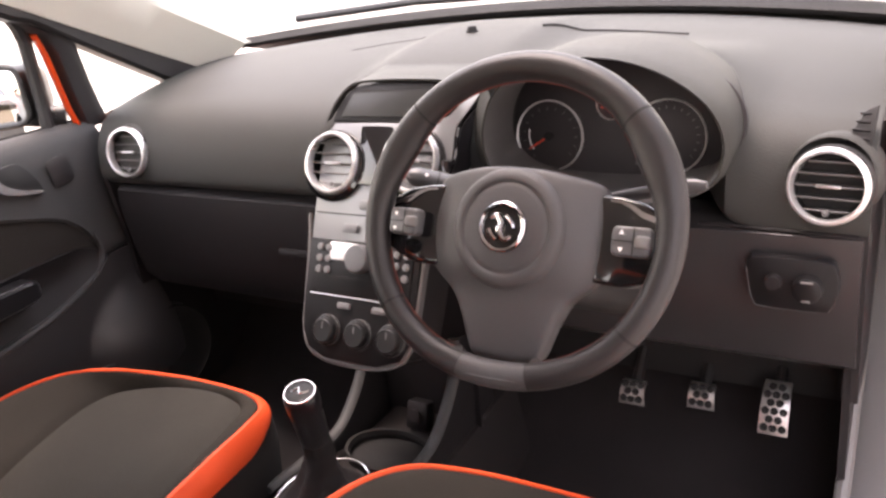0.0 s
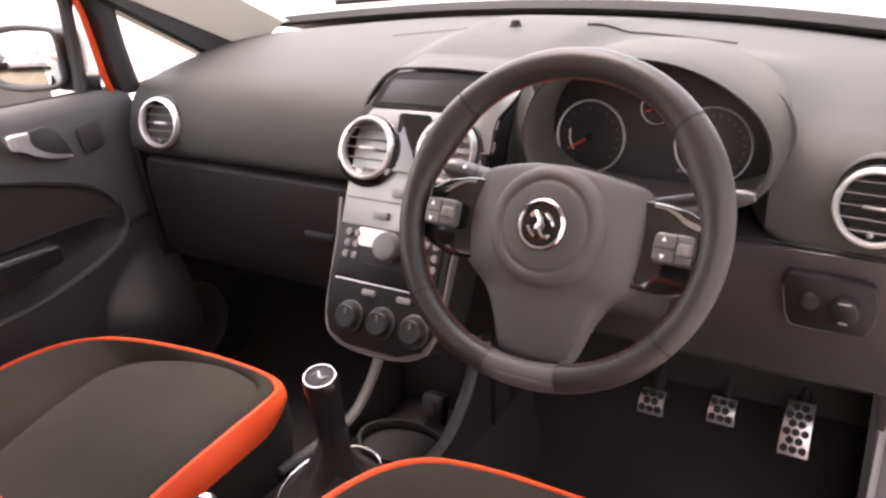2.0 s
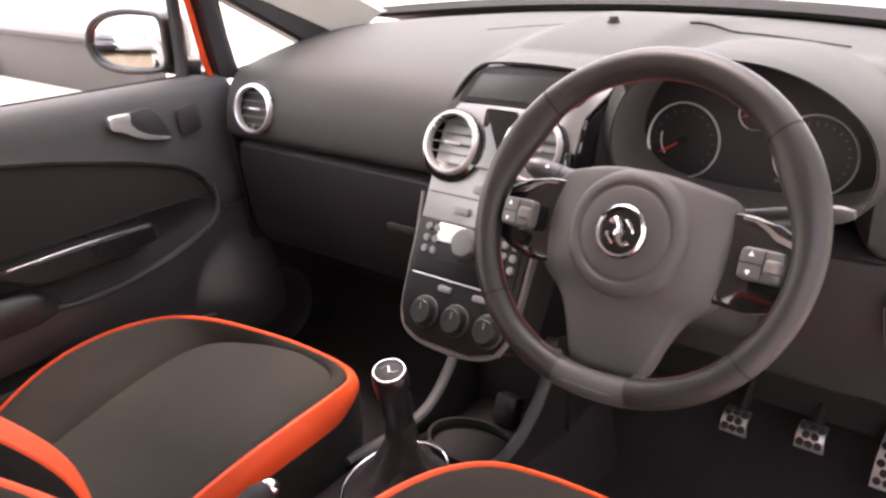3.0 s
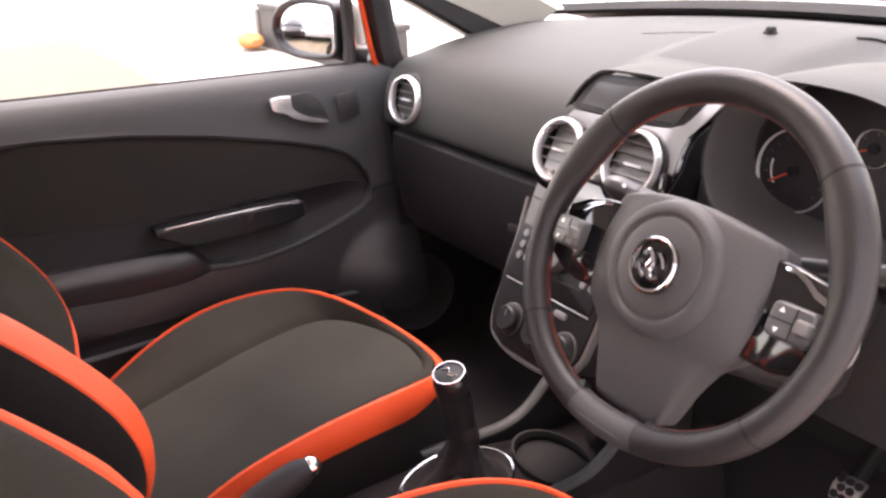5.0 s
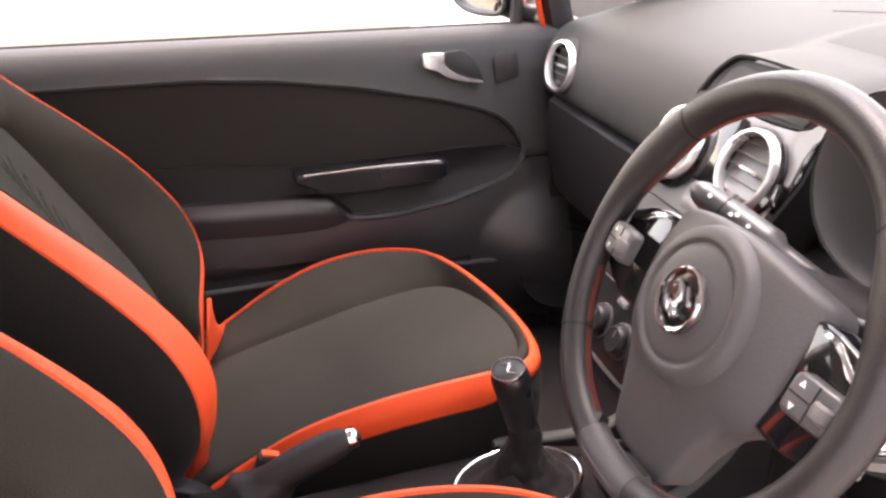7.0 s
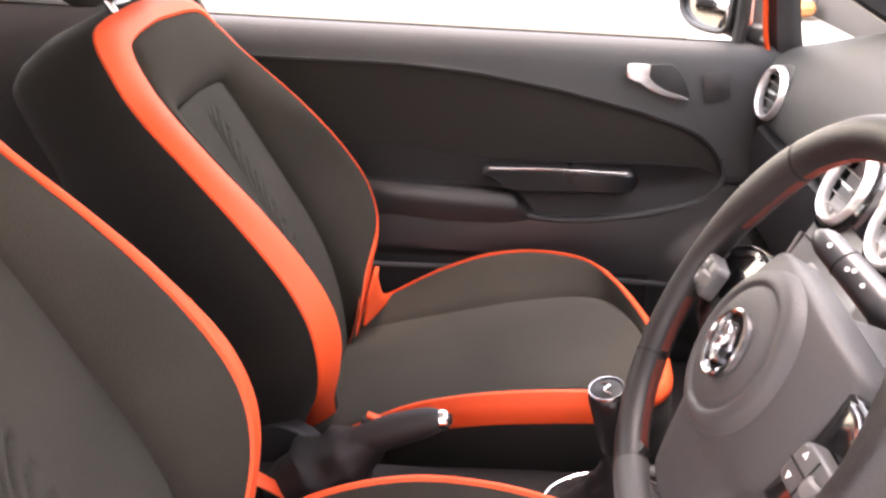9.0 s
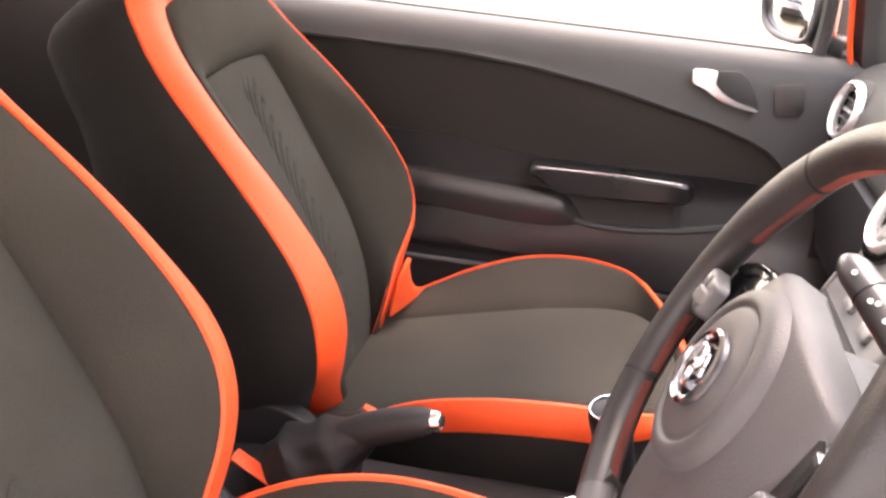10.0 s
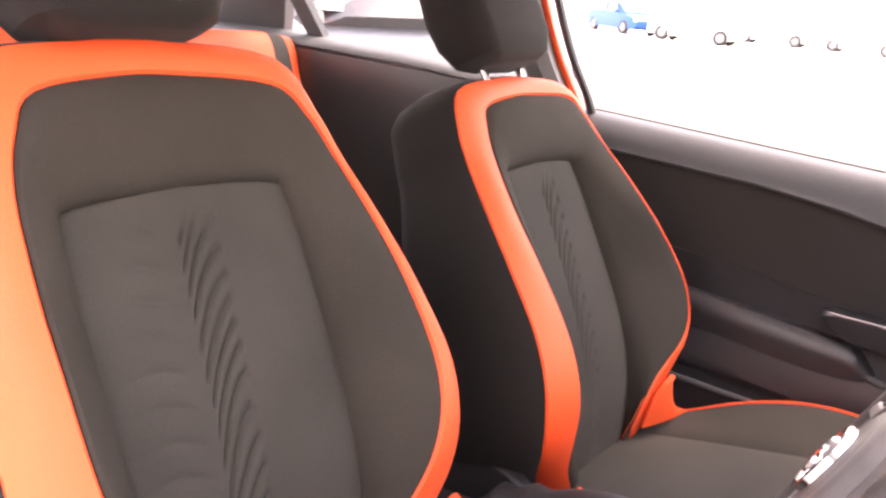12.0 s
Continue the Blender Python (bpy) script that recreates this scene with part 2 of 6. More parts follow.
# ---- ground and distance ----
def ground_sheet(name, x0, x1, y0, y1, z, material, label, n=24):
    rows = []
    for i in range(n + 1):
        rows.append([(x0 + (x1 - x0) * i / n, y0 + (y1 - y0) * j / n, z) for j in range(n + 1)])
    return part(name, sheet(rows), material, None, label, kind="structure")


ground_sheet("ground", -700, 700, -700, 700, 0.0, GROUND, "pale sunlit concrete forecourt")
ground_sheet("pavement", -9.3, -1.3, -9.0, 1.2, 0.006, SAND, "sandy beige paved strip on the forecourt")


# ---- car shell ----
def car_body():
    car = thing("car_body", (CX, -0.4, 0.3), "orange three-door hatchback shell with black carpet and pale headlining", "car")
    # floor and toe board
    prof = [(-1.95, 0.34), (-1.0, 0.33), (-0.95, 0.31), (0.36, 0.31), (0.46, 0.33), (0.62, 0.52), (0.70, 0.66), (0.72, 0.86)]
    part("carpet", sheet([[(CX + s, y, z) for y, z in prof] for s in (-0.70, -0.4, -0.1, 0.1, 0.4, 0.64)], thick=0.02), CARPET, car)
    # scuttle, black screen border and wiper
    xs = [CX - 0.78 + 1.56 * i / 24 for i in range(25)]
    rows = []
    for x in xs:
        k = ((x - CX) / 0.78) ** 2
        y, z = 0.93 - 0.16 * k, 1.03 - 0.035 * k
        rows.append([(x, y - 0.05, z - 0.004), (x, y - 0.03, z + 0.010), (x, y + 0.0, z + 0.008), (x, y + 0.16, z - 0.03), (x, y + 0.2, z - 0.10)])
    part("scuttle", sheet(rows, thick=0.01), RUBBER, car, "black plastic scuttle below the windscreen")
    part("wiper", tube([(CX - 0.62, 0.86, 1.035), (CX - 0.35, 0.95, 1.047), (CX - 0.02, 1.0, 1.045), (CX + 0.2, 1.02, 1.04)], 0.009, 8), BLACKTRIM, car)
    rows = []
    for x in xs:
        k = ((x - CX) / 0.78) ** 2
        rows.append([(x, 1.12 - 0.16 * k, 0.985 - 0.04 * k), (x, 1.35, 0.95 - 0.06 * k), (x, 1.6 - 0.1 * k, 0.86 - 0.08 * k), (x, 1.75 - 0.15 * k, 0.72), (x, 1.8 - 0.2 * k, 0.3)])
    part("bonnet", sheet(rows, thick=0.01), PAINT, car)
    # screen
    rows = []
    for i in range(13):
        s = -1 + i / 6
        rows.append([(CX + s * (0.74 - 0.16 * f), 0.90 - 0.14 * s * s - (0.86 - 0.10 * s * s) * f, 1.025 - 0.03 * s * s + 0.40 * f) for f in (0, 0.25, 0.5, 0.75, 1)])
    ws = part("windscreen", sheet(rows), GLASS, car)
    ws.visible_shadow = False
    # pillars
    def apillar(side):
        rows, frame_rows = [], []
        for k in range(25):
            f = k / 24
            y = 0.66 - 0.84 * f
            zl = 1.152 - 0.47 * (y - 0.235)
            yu = 0.735 - 0.80 * f
            zu = 1.007 - 0.545 * (yu - 0.735)
            lean = 0.055 * max(0, f - 0.35)
            a, b = 0.695 - lean, 0.657 - lean
            rows.append([(CX + side * (a + 0.03), y, zl - 0.004), (CX + side * a, y, zl), (CX + side * (a - 0.018), y + 0.02, zl + 0.028), (CX + side * (b - 0.004), (y + yu) / 2 + 0.015, (zl + zu) / 2 + 0.028), (CX + side * b, yu, zu), (CX + side * (b + 0.035), yu + 0.02, zu + 0.004)])
            zf = max(1.076 - 0.59 * (y - 0.336), 0.0) if y > 0.22 else zl - 0.024
            frame_rows.append([(CX + side * (a + 0.045), y, zf + 0.0), (CX + side * (a + 0.012), y, zf), (CX + side * (a + 0.004), y, zf + 0.008), (CX + side * (a + 0.003), y, zl + 0.004), (CX + side * (a + 0.04), y, zl + 0.012)])
        part("pillar_trim", sheet(rows, closed=True), TRIM, car, "pale grey padded pillar trim")
        part("door_frame", sheet(frame_rows, closed=True), BLACKTRIM, car, "black upper door frame and seal")

    apillar(-1)
    apillar(1)
    # quarter light post and mirror sail on the passenger side
    rows = []
    for x, y0, y1, z in ((-0.71, 0.318, 0.364, 0.925), (-0.71, 0.311, 0.354, 0.96), (-0.708, 0.302, 0.343, 1.01), (-0.705, 0.291, 0.333, 1.07), (-0.70, 0.268, 0.320, 1.11), (-0.69, 0.20, 0.29, 1.165), (-0.68, 0.13, 0.22, 1.21)):
        rows.append([(x - 0.03, y0 - 0.012, z), (x, y0, z), (x + 0.008, y0 + 0.02, z), (x + 0.006, y1 - 0.012, z), (x, y1, z), (x - 0.03, y1, z)])
    part("quarter_light_post", sheet(rows, closed=True), BLACKTRIM, car, "black post of the quarter light")
    part("seal", tube(cr([(-0.745, 0.252, 0.93), (-0.745, 0.256, 0.99), (-0.738, 0.252, 1.06), (-0.73, 0.244, 1.12), (-0.71, 0.20, 1.18)], 10), 0.013, 8), BLACKTRIM, car)
    part("painted_flange", tube(cr([(-0.722, 0.306, 0.915), (-0.724, 0.293, 0.965), (-0.724, 0.284, 1.02), (-0.72, 0.272, 1.075), (-0.715, 0.258, 1.11)], 12), 0.0095, 8, flat=0.5), PAINT, car, "thin orange painted door frame edge")
    part("painted_flange", tube(cr([(-0.762, 0.276, 0.93), (-0.762, 0.272, 0.98), (-0.76, 0.268, 1.03), (-0.757, 0.258, 1.065)], 10), 0.0105, 8, flat=0.5), PAINT, car, "thin orange painted door frame edge")
    ql = part("quarter_light", sheet([[(-0.728, 0.34, 0.93), (-0.728, 0.31, 1.10)], [(-0.728, 0.60, 0.93), (-0.728, 0.34, 1.10)]]), GLASS, car)
    ql.visible_shadow = False
    # B pillar, passenger side
    bp = cr([(-0.75, 0.93), (-0.765, 1.0), (-0.80, 1.08), (-0.84, 1.2), (-0.88, 1.37)], 12)
    part("b_pillar", sheet([[(-0.685 + 0.10 * k / 11, y - 0.005, z), (-0.67 + 0.10 * k / 11, y - 0.03, z), (-0.68 + 0.10 * k / 11, y - 0.075, z), (-0.74 + 0.10 * k / 11, y - 0.07, z), (-0.74 + 0.10 * k / 11, y - 0.005, z)] for k, (y, z) in enumerate(bp)], closed=True), GREYTRIM, car, "grey door pillar trim")
    part("painted_flange", tube([(-0.715 + 0.10 * k / 11, y + 0.004, z) for k, (y, z) in enumerate(bp)], 0.010, 8), PAINT, car, "orange painted pillar flange")
    part("seal", tube([(-0.735 + 0.10 * k / 11, y + 0.022, z) for k, (y, z) in enumerate(bp)], 0.010, 8), BLACKTRIM, car)
    # rear side trim, passenger side and driver side
    for side in (-1, 1):
        rows = []
        for y in (-0.80, -0.95, -1.15, -1.4, -1.7, -1.95):
            rows.append([(CX + side * (0.71), y, 1.005 + 0.02 * (-0.8 - y)), (CX + side * 0.675, y, 0.995 + 0.02 * (-0.8 - y)), (CX + side * 0.665, y, 0.95), (CX + side * 0.66, y, 0.6), (CX + side * 0.67, y, 0.33)])
        part("rear_side_trim", sheet(rows, thick=0.02), DOORLOW, car, "dark rear side panel trim")
        rows = [[(CX + side * 0.668, y, z), (CX + side * 0.672, y, z + 0.008), (CX + side * 0.684, y, z + 0.016), (CX + side * 0.715, y, z + 0.024), (CX + side * 0.735, y, z + 0.026), (CX + side * 0.738, y, z + 0.010)] for y, z in ((-0.90, 0.998), (-1.06, 1.006), (-1.22, 1.014), (-1.41, 1.017), (-1.56, 1.018), (-1.95, 1.018))]
        part("rear_window_sill", sheet(rows, thick=0.004), SILL, car, "pale grey rear quarter window sill")
        part("quarter_window_bar", sheet([[(CX + side * 0.735, y0, 1.035), (CX + side * 0.705, y0 - 0.05, 1.13), (CX + side * 0.62, y0 - 0.13, 1.37)] for y0 in (-1.497, -1.555)], thick=0.02), DOORTOP, car, "dark bar behind the rear quarter window")
        q = part("rear_quarter_glass", sheet([[(CX + side * 0.73, -0.85, 1.02), (CX + side * 0.62, -0.95, 1.36)], [(CX + side * 0.73, -1.6, 1.03), (CX + side * 0.62, -1.45, 1.36)]]), GLASS, car)
        q.visible_shadow = False
        # dark plastic here carries the shade that falls on the rear pillar
        part("c_pillar", sheet([[(CX + side * 0.74, -1.68, 1.02), (CX + side * 0.62, -1.55, 1.38)], [(CX + side * 0.70, -1.98, 1.02), (CX + side * 0.58, -1.80, 1.38)]], thick=0.04), DOORTOP, car)
        part("body_side", sheet([[(CX + side * 0.76, y, z) for y in (-0.8, -1.3, -1.95)] for z in (0.25, 0.6, 1.0)], thick=0.03), PAINT, car)
    # roof and headlining
    for name, dz, material, lab in (("roof", 0.02, PAINT, ""), ("headlining", 0.0, HEADLINER, "pale fabric headlining")):
        rows = []
        for i in range(13):
            s = -1 + i / 6
            rows.append([(CX + s * 0.64, y, z + dz - 0.05 * s * s) for y, z in ((0.04, 1.425), (-0.3, 1.455), (-0.8, 1.46), (-1.3, 1.44), (-1.8, 1.40))])
        part(name, sheet(rows, thick=0.01), material, car, lab)
    # roof rails over the doors, and the driver's door pillar
    for side in (-1, 1):
        rows = []
        for y, x, z in cr([(-0.02, 0.655, 1.395), (-0.2, 0.648, 1.415), (-0.6, 0.645, 1.415), (-1.0, 0.645, 1.41), (-1.5, 0.63, 1.385)], 14):
            rows.append([(CX + side * (x - 0.05), y, z), (CX + side * (x - 0.02), y, z - 0.035), (CX + side * (x + 0.02), y, z - 0.040), (CX + side * (x + 0.035), y, z - 0.01), (CX + side * (x + 0.0), y, z + 0.03)])
        part("roof_rail", sheet(rows, closed=True), TRIM, car, "pale trim along the roof edge")
    rows = []
    for k, (y, z) in enumerate(cr([(-0.80, 0.36), (-0.79, 0.7), (-0.80, 0.93), (-0.82, 1.0), (-0.85, 1.08), (-0.89, 1.2), (-0.93, 1.39)], 16)):
        x = 0.70 - 0.06 * max(0, (z - 0.93) / 0.45)
        rows.append([(x - 0.02, y, z), (x - 0.03, y - 0.03, z), (x - 0.02, y - 0.09, z), (x + 0.04, y - 0.09, z), (x + 0.04, y, z)])
    part("b_pillar", sheet(rows, closed=True), GREYTRIM, car, "grey door pillar trim")
    part("tailgate", sheet([[(CX + s, -1.98, z) for z in (0.3, 0.7, 1.02)] for s in (-0.72, 0, 0.72)], thick=0.04), LOWER, car)
    rg = part("rear_glass", sheet([[(CX + s, -1.98, 1.02), (CX + s * 0.85, -1.80, 1.39)] for s in (-0.6, 0, 0.6)]), GLASS, car)
    rg.visible_shadow = False
    # front wings and road wheels
    for side in (-1, 1):
        rows = []
        for y in (0.36, 0.7, 1.0, 1.3, 1.55, 1.72):
            x = 0.77 - 0.14 * max(0, (y - 0.9) / 0.85) ** 2
            rows.append([(CX + side * (x - 0.02), y, 0.26), (CX + side * x, y, 0.45), (CX + side * x, y, 0.7), (CX + side * (x - 0.03), y, 0.90 - 0.10 * max(0, y - 0.9)), (CX + side * (x - 0.10), y, 0.93 - 0.12 * max(0, y - 0.9))])
        part("front_wing", sheet(rows, thick=0.01), PAINT, car)
        for y in (1.16, -1.36):
            q = pose(CX + side * 0.665, y, 0.30, 0, 90, 0)
            wl = part("wheel", lathe([(0.19, -0.09), (0.275, -0.09), (0.30, -0.065), (0.30, 0.065), (0.275, 0.09), (0.19, 0.09)], q, 32), TYRE, car, "black tyre")
            part("rim", lathe([(0.195, -0.08), (0.18, -0.088), (0.06, -0.07), (0, -0.075), (0, 0.075), (0.06, 0.07), (0.18, 0.088), (0.195, 0.08)], q, 28), SILVER, wl, "silver wheel rim")
    # driver's door opening: sill, grey lining and rubber seal
    line = cr([(0.645, 0.60, 0.93), (0.64, 0.535, 0.82), (0.637, 0.49, 0.70), (0.636, 0.41, 0.56), (0.636, 0.28, 0.44), (0.638, 0.05, 0.385), (0.64, -0.5, 0.375), (0.64, -0.9, 0.40)], 30)
    rows = []
    for x, y, z in line:
        rows.append([(x - 0.005, y + 0.012, z - 0.01), (x + 0.02, y - 0.004, z + 0.004), (x + 0.085, y - 0.005, z + 0.004), (x + 0.10, y + 0.02, z - 0.02)])
    part("sill_trim", sheet(rows, thick=0.01), GREYTRIM, car, "grey plastic door opening trim")
    part("seal", tube([(x + 0.005, y - 0.008, z + 0.012) for x, y, z in line], 0.010, 8), GREYTRIM, car)
    rows = [[(x + 0.10, y + 0.022, z - 0.022), (x + 0.125, y + 0.03, z - 0.03), (x + 0.135, y + 0.05, z - 0.1), (x + 0.135, y + 0.05, 0.22)] for x, y, z in line]
    part("painted_sill", sheet(rows, thick=0.008), PAINT, car)
    part("footwell_side", sheet([[(0.642, y, z) for z in (0.30, 0.5, 0.7, 0.9)] for y in (0.30, 0.5, 0.75)], thick=0.01), LOWER, car)
    return car


car_body()


# ---- dashboard ----
def air_vent(parent, at, normal, r=0.0465, slats=5):
    m = facing(at, normal)
    v = part("air_vent", lathe([(0, -0.022), (r * 0.835, -0.022), (r * 0.85, -0.001), (r * 1.04, -0.006), (r * 1.04, -0.03)], m, 40), VENTBLACK, parent, "round air vent")
    part("bezel", lathe([(r * 0.84, -0.004), (r * 0.85, 0.003), (r * 0.885, 0.0060), (r * 0.935, 0.0055), (r * 0.985, 0.001), (r, -0.008), (r * 0.84, -0.008), (r * 0.84, -0.004)], m, 48), BEZEL, v, "bright silver ring")
    for i in range(slats):
        yy = r * 0.835 * (-0.74 + 1.48 * i / (slats - 1))
        w = 2 * math.sqrt(max(0.0, (r * 0.835) ** 2 - yy * yy))
        sl = part("slat", box((w, 0.0016, 0.012), m @ pose(0, yy, -0.0120, 8, 0, 0), 0.0006, 1), SLAT, v)
        part("slat_edge", box((w, 0.0022, 0.0016), m @ pose(0, yy, -0.0055), 0.0006, 1), GREYTRIM, sl, "pale front edge")
    part("thumb_slider", box((r * 0.60, 0.0042, 0.006), m @ pose(0, 0.0, -0.0035), 0.0018), SILVER, v, "silver slider on the middle slat")
    part("thumb_wheel", box((0.007, 0.008, 0.006), m @ pose(0, -r * 0.66, -0.002), 0.002), GREYBTN, v)
    return v


STACK = facing((CX, 0.222, 0.910), (0, -0.902, 0.4315))  # plane of the centre fascia


def dashboard():
    d = thing("dashboard", (CX, 0.4, 0.6), "dark grey grained plastic dashboard with silver-ringed air vents", "dashboard")

    def top(x, y):
        """How far the pad rises over its plain section: a mound in the middle, a hood over the dials."""
        return 0.020 * soft_box(x, CX + 0.015, 0.085, 0.075) * soft_box(y, 0.42, 0.20, 0.26) + 0.046 * soft_box(x, 0.338, 0.085, 0.11) * soft_box(y, 0.22, 0.12, 0.28)

    base = [(0.33, 0.820), (0.292, 0.829), (0.278, 0.836), (0.274, 0.848), (0.277, 0.875), (0.284, 0.905), (0.300, 0.940), (0.328, 0.967), (0.37, 0.986), (0.43, 1.001), (0.52, 1.013), (0.64, 1.020), (0.78, 1.018), (0.92, 1.008)]
    prof = cr(base, 34)
    rows = []
    n = 90
    for i in range(n + 1):
        x = -0.655 + 1.305 * i / n
        s = (x - CX) / 0.65
        back = 0.055 * soft_box(x, 0.318, 0.130, 0.045) + 0.03 * soft_box(x, CX, 0.10, 0.03)
        row = []
        for y, z in prof:
            w = min(1, max(0, (0.46 - y) / 0.14))
            zz = z - 0.030 * abs(s) ** 2.2 * soft_box(y, 0.85, 0.45, 0.15) + top(x, y)
            yy = y + back * w - 0.10 * s * s * max(0, (y - 0.5) / 0.42)
            row.append((x, yy, zz))
        rows.append(row)
    part("top_pad", sheet(rows, thick=0.012), DASH, d, "grained dark grey padded top")
    for side, row in ((-1, rows[0]), (1, rows[-1])):
        ends = [p for p in row if p[1] > 0.335]
        part("pad_end", sheet([[(p[0] + side * o, p[1], p[2] - 0.002 - dz) for p in ends] for o, dz in ((-0.004, 0.0), (0.02, 0.002), (0.05, 0.012), (0.075, 0.03))]), DASH, d)
    # fine joint lines on the pad
    def zpad(x, y):
        s = (x - CX) / 0.65
        ys = [p[0] for p in prof]
        zs = [p[1] for p in prof]
        return float(np.interp(y, ys[4:], zs[4:])) - 0.030 * abs(s) ** 2.2 * soft_box(y, 0.85, 0.45, 0.15) + top(x, y)

    part("airbag_joint", tube([(x, y, zpad(x, y) + 0.0003) for x, y in cr([(-0.24, 0.56), (-0.17, 0.60), (-0.10, 0.635)], 10)], 0.0009, 6), LOWER, d)
    slot = [(x, y, zpad(x, y) + 0.001) for x, y in cr([(0.125, 0.60), (0.14, 0.625), (0.165, 0.640), (0.23, 0.640), (0.36, 0.615)], 20)]
    part("screen_vent_slot", tube(slot, 0.0022, 6), RUBBER, d, "narrow dark slot along the pad")
    part("sun_sensor", merged(lathe([(0.0085, -0.004), (0.008, 0.007), (0.006, 0.010), (0, 0.0105)], pose(0.010, 0.566, zpad(0.010, 0.566)), 16), box((0.019, 0.012, 0.006), pose(0.010, 0.566, zpad(0.010, 0.566)), 0.002)), RUBBER, d, "small black sensor")
    for k in range(2):
        part("safety_print", box((0.035 - 0.012 * k, 0.001, 0.004), pose(-0.495 - 0.004 * k, 0.2755 + 0.001 * k, 0.853 - 0.007 * k, 4, 0, 0), 0.0), LOWER, d, "small dark unreadable print")
    # end caps
    for side, x0 in ((-1, -0.655), (1, 0.65)):
        part("end_cap", sheet([[(x0, 0.275, 0.84), (x0, 0.30, 0.93), (x0, 0.45, 0.97), (x0, 0.75, 0.97)], [(x0, 0.30, 0.60), (x0, 0.40, 0.6), (x0, 0.5, 0.6), (x0, 0.75, 0.6)]], thick=0.01), LOWER, d)
    # vents
    air_vent(d, (-0.566, 0.272, 0.892), (0.10, -0.96, 0.20))
    air_vent(d, (0.606, 0.252, 0.903), (-0.10, -0.97, 0.20), 0.0445)
    for x, nx, z in ((-0.567, 0.10, 0.891), (0.606, -0.10, 0.906)):
        part("vent_surround", lathe([(0.046, 0.0), (0.0485, -0.002), (0.0505, -0.012), (0.052, -0.05)], facing((x, 0.276, z), (nx, -0.96, 0.20)), 40), DASH, d)
    # side window demister, a small triangular grille
    g = facing((0.632, 0.314, 0.955), (-0.20, -0.78, 0.58))
    dem = part("demister_grille", slab([(-0.012, -0.022), (0.016, -0.022), (0.012, 0.026), (0.0, 0.018)], 0.004, g, 0.001), RUBBER, d, "small triangular black demister grille")
    for k in range(4):
        part("slat", box((0.024 - 0.004 * k, 0.003, 0.004), g @ pose(0.001, -0.015 + 0.010 * k, 0.004), 0.001, 1), LOWER, dem)
    # glovebox
    rows = []
    for x in np.linspace(-0.625, -0.125, 14):
        rows.append([(x, y, z) for y, z in ((0.33, 0.826), (0.288, 0.8235), (0.276, 0.815), (0.272, 0.78), (0.280, 0.70), (0.292, 0.64), (0.32, 0.605), (0.40, 0.60))])
    gb = part("glovebox", sheet(rows, thick=0.008), LOWER, d, "dark plastic glovebox lid")
    part("latch", box((0.065, 0.010, 0.016), pose(-0.215, 0.2755, 0.727, -6, 0, 0), 0.005), LOWER, gb, "recessed black latch")
    # knee panel on the driver's side
    rows = []
    for x in np.linspace(0.13, 0.645, 14):
        rows.append([(x, y, z) for y, z in ((0.34, 0.846), (0.284, 0.842), (0.270, 0.834), (0.264, 0.80), (0.268, 0.72), (0.285, 0.66), (0.33, 0.63), (0.45, 0.62))])
    part("knee_panel", sheet(rows, thick=0.008), DOORLOW, d)
    part("panel_joint", tube([(0.46, 0.274, 0.840), (0.55, 0.273, 0.839), (0.64, 0.274, 0.837)], 0.002, 6), LOWER, d)
    # back wall of the footwells
    part("bulkhead", sheet([[(x, 0.47, z) for z in (0.5, 0.7, 0.9)] for x in (-0.65, 0, 0.64)], thick=0.01), RUBBER, d)
    # light switch
    g = facing((0.572, 0.258, 0.783), (0.0, -1.0, 0.0))
    sw = part("light_switch", slab(cr([(-0.044, 0.032), (0.036, 0.031), (0.050, 0.020), (0.053, -0.004), (0.046, -0.028), (0.034, -0.034), (-0.026, -0.034), (-0.042, -0.026), (-0.050, 0.020), (-0.044, 0.032)], 40)[:-1][::-1], 0.012, g, 0.003), BLACKPANEL, d, "black light switch panel")
    part("switch_rim", tube([g @ Vector((x, y, 0.011)) for x, y in cr([(-0.050, 0.016), (-0.042, -0.026), (-0.026, -0.034), (0.034, -0.034)], 20)], 0.0011, 6), DOORTOP, sw, "grey lower edge")
    part("dimmer", lathe([(0.010, 0), (0.009, 0.008), (0, 0.009)], g @ pose(-0.018, 0.002, 0.012), 20), LOWER, sw)
    part("knob", lathe([(0.017, 0), (0.016, 0.012), (0.013, 0.014), (0, 0.014)], g @ pose(0.020, -0.002, 0.012), 28), BLACKPANEL, sw)
    part("chrome_mark", box((0.014, 0.003, 0.002), g @ pose(0.020, 0.010, 0.0265), 0.001, 1), GREYTRIM, sw)
    part("chrome_mark", box((0.010, 0.003, 0.002), g @ pose(0.020, -0.014, 0.0265), 0.001, 1), GREYTRIM, sw)
    # instrument hood: funnel and outer rim
    lip = cr([(0.208, 0.945), (0.211, 0.975), (0.227, 1.012), (0.255, 1.040), (0.29, 1.060), (0.345, 1.063), (0.40, 1.057), (0.45, 1.037), (0.490, 1.003), (0.504, 0.960), (0.49, 0.917), (0.45, 0.893), (0.38, 0.882), (0.30, 0.882), (0.245, 0.892), (0.217, 0.916), (0.208, 0.945)], 64)[:-1]
    cx, cz = 0.335, 0.975

    def ring(f, y, lean=0.0, fx=None):
        return [(cx + (x - cx) * (fx or f), y + lean * (1.06 - z), cz + (z - cz) * f) for x, z in lip]

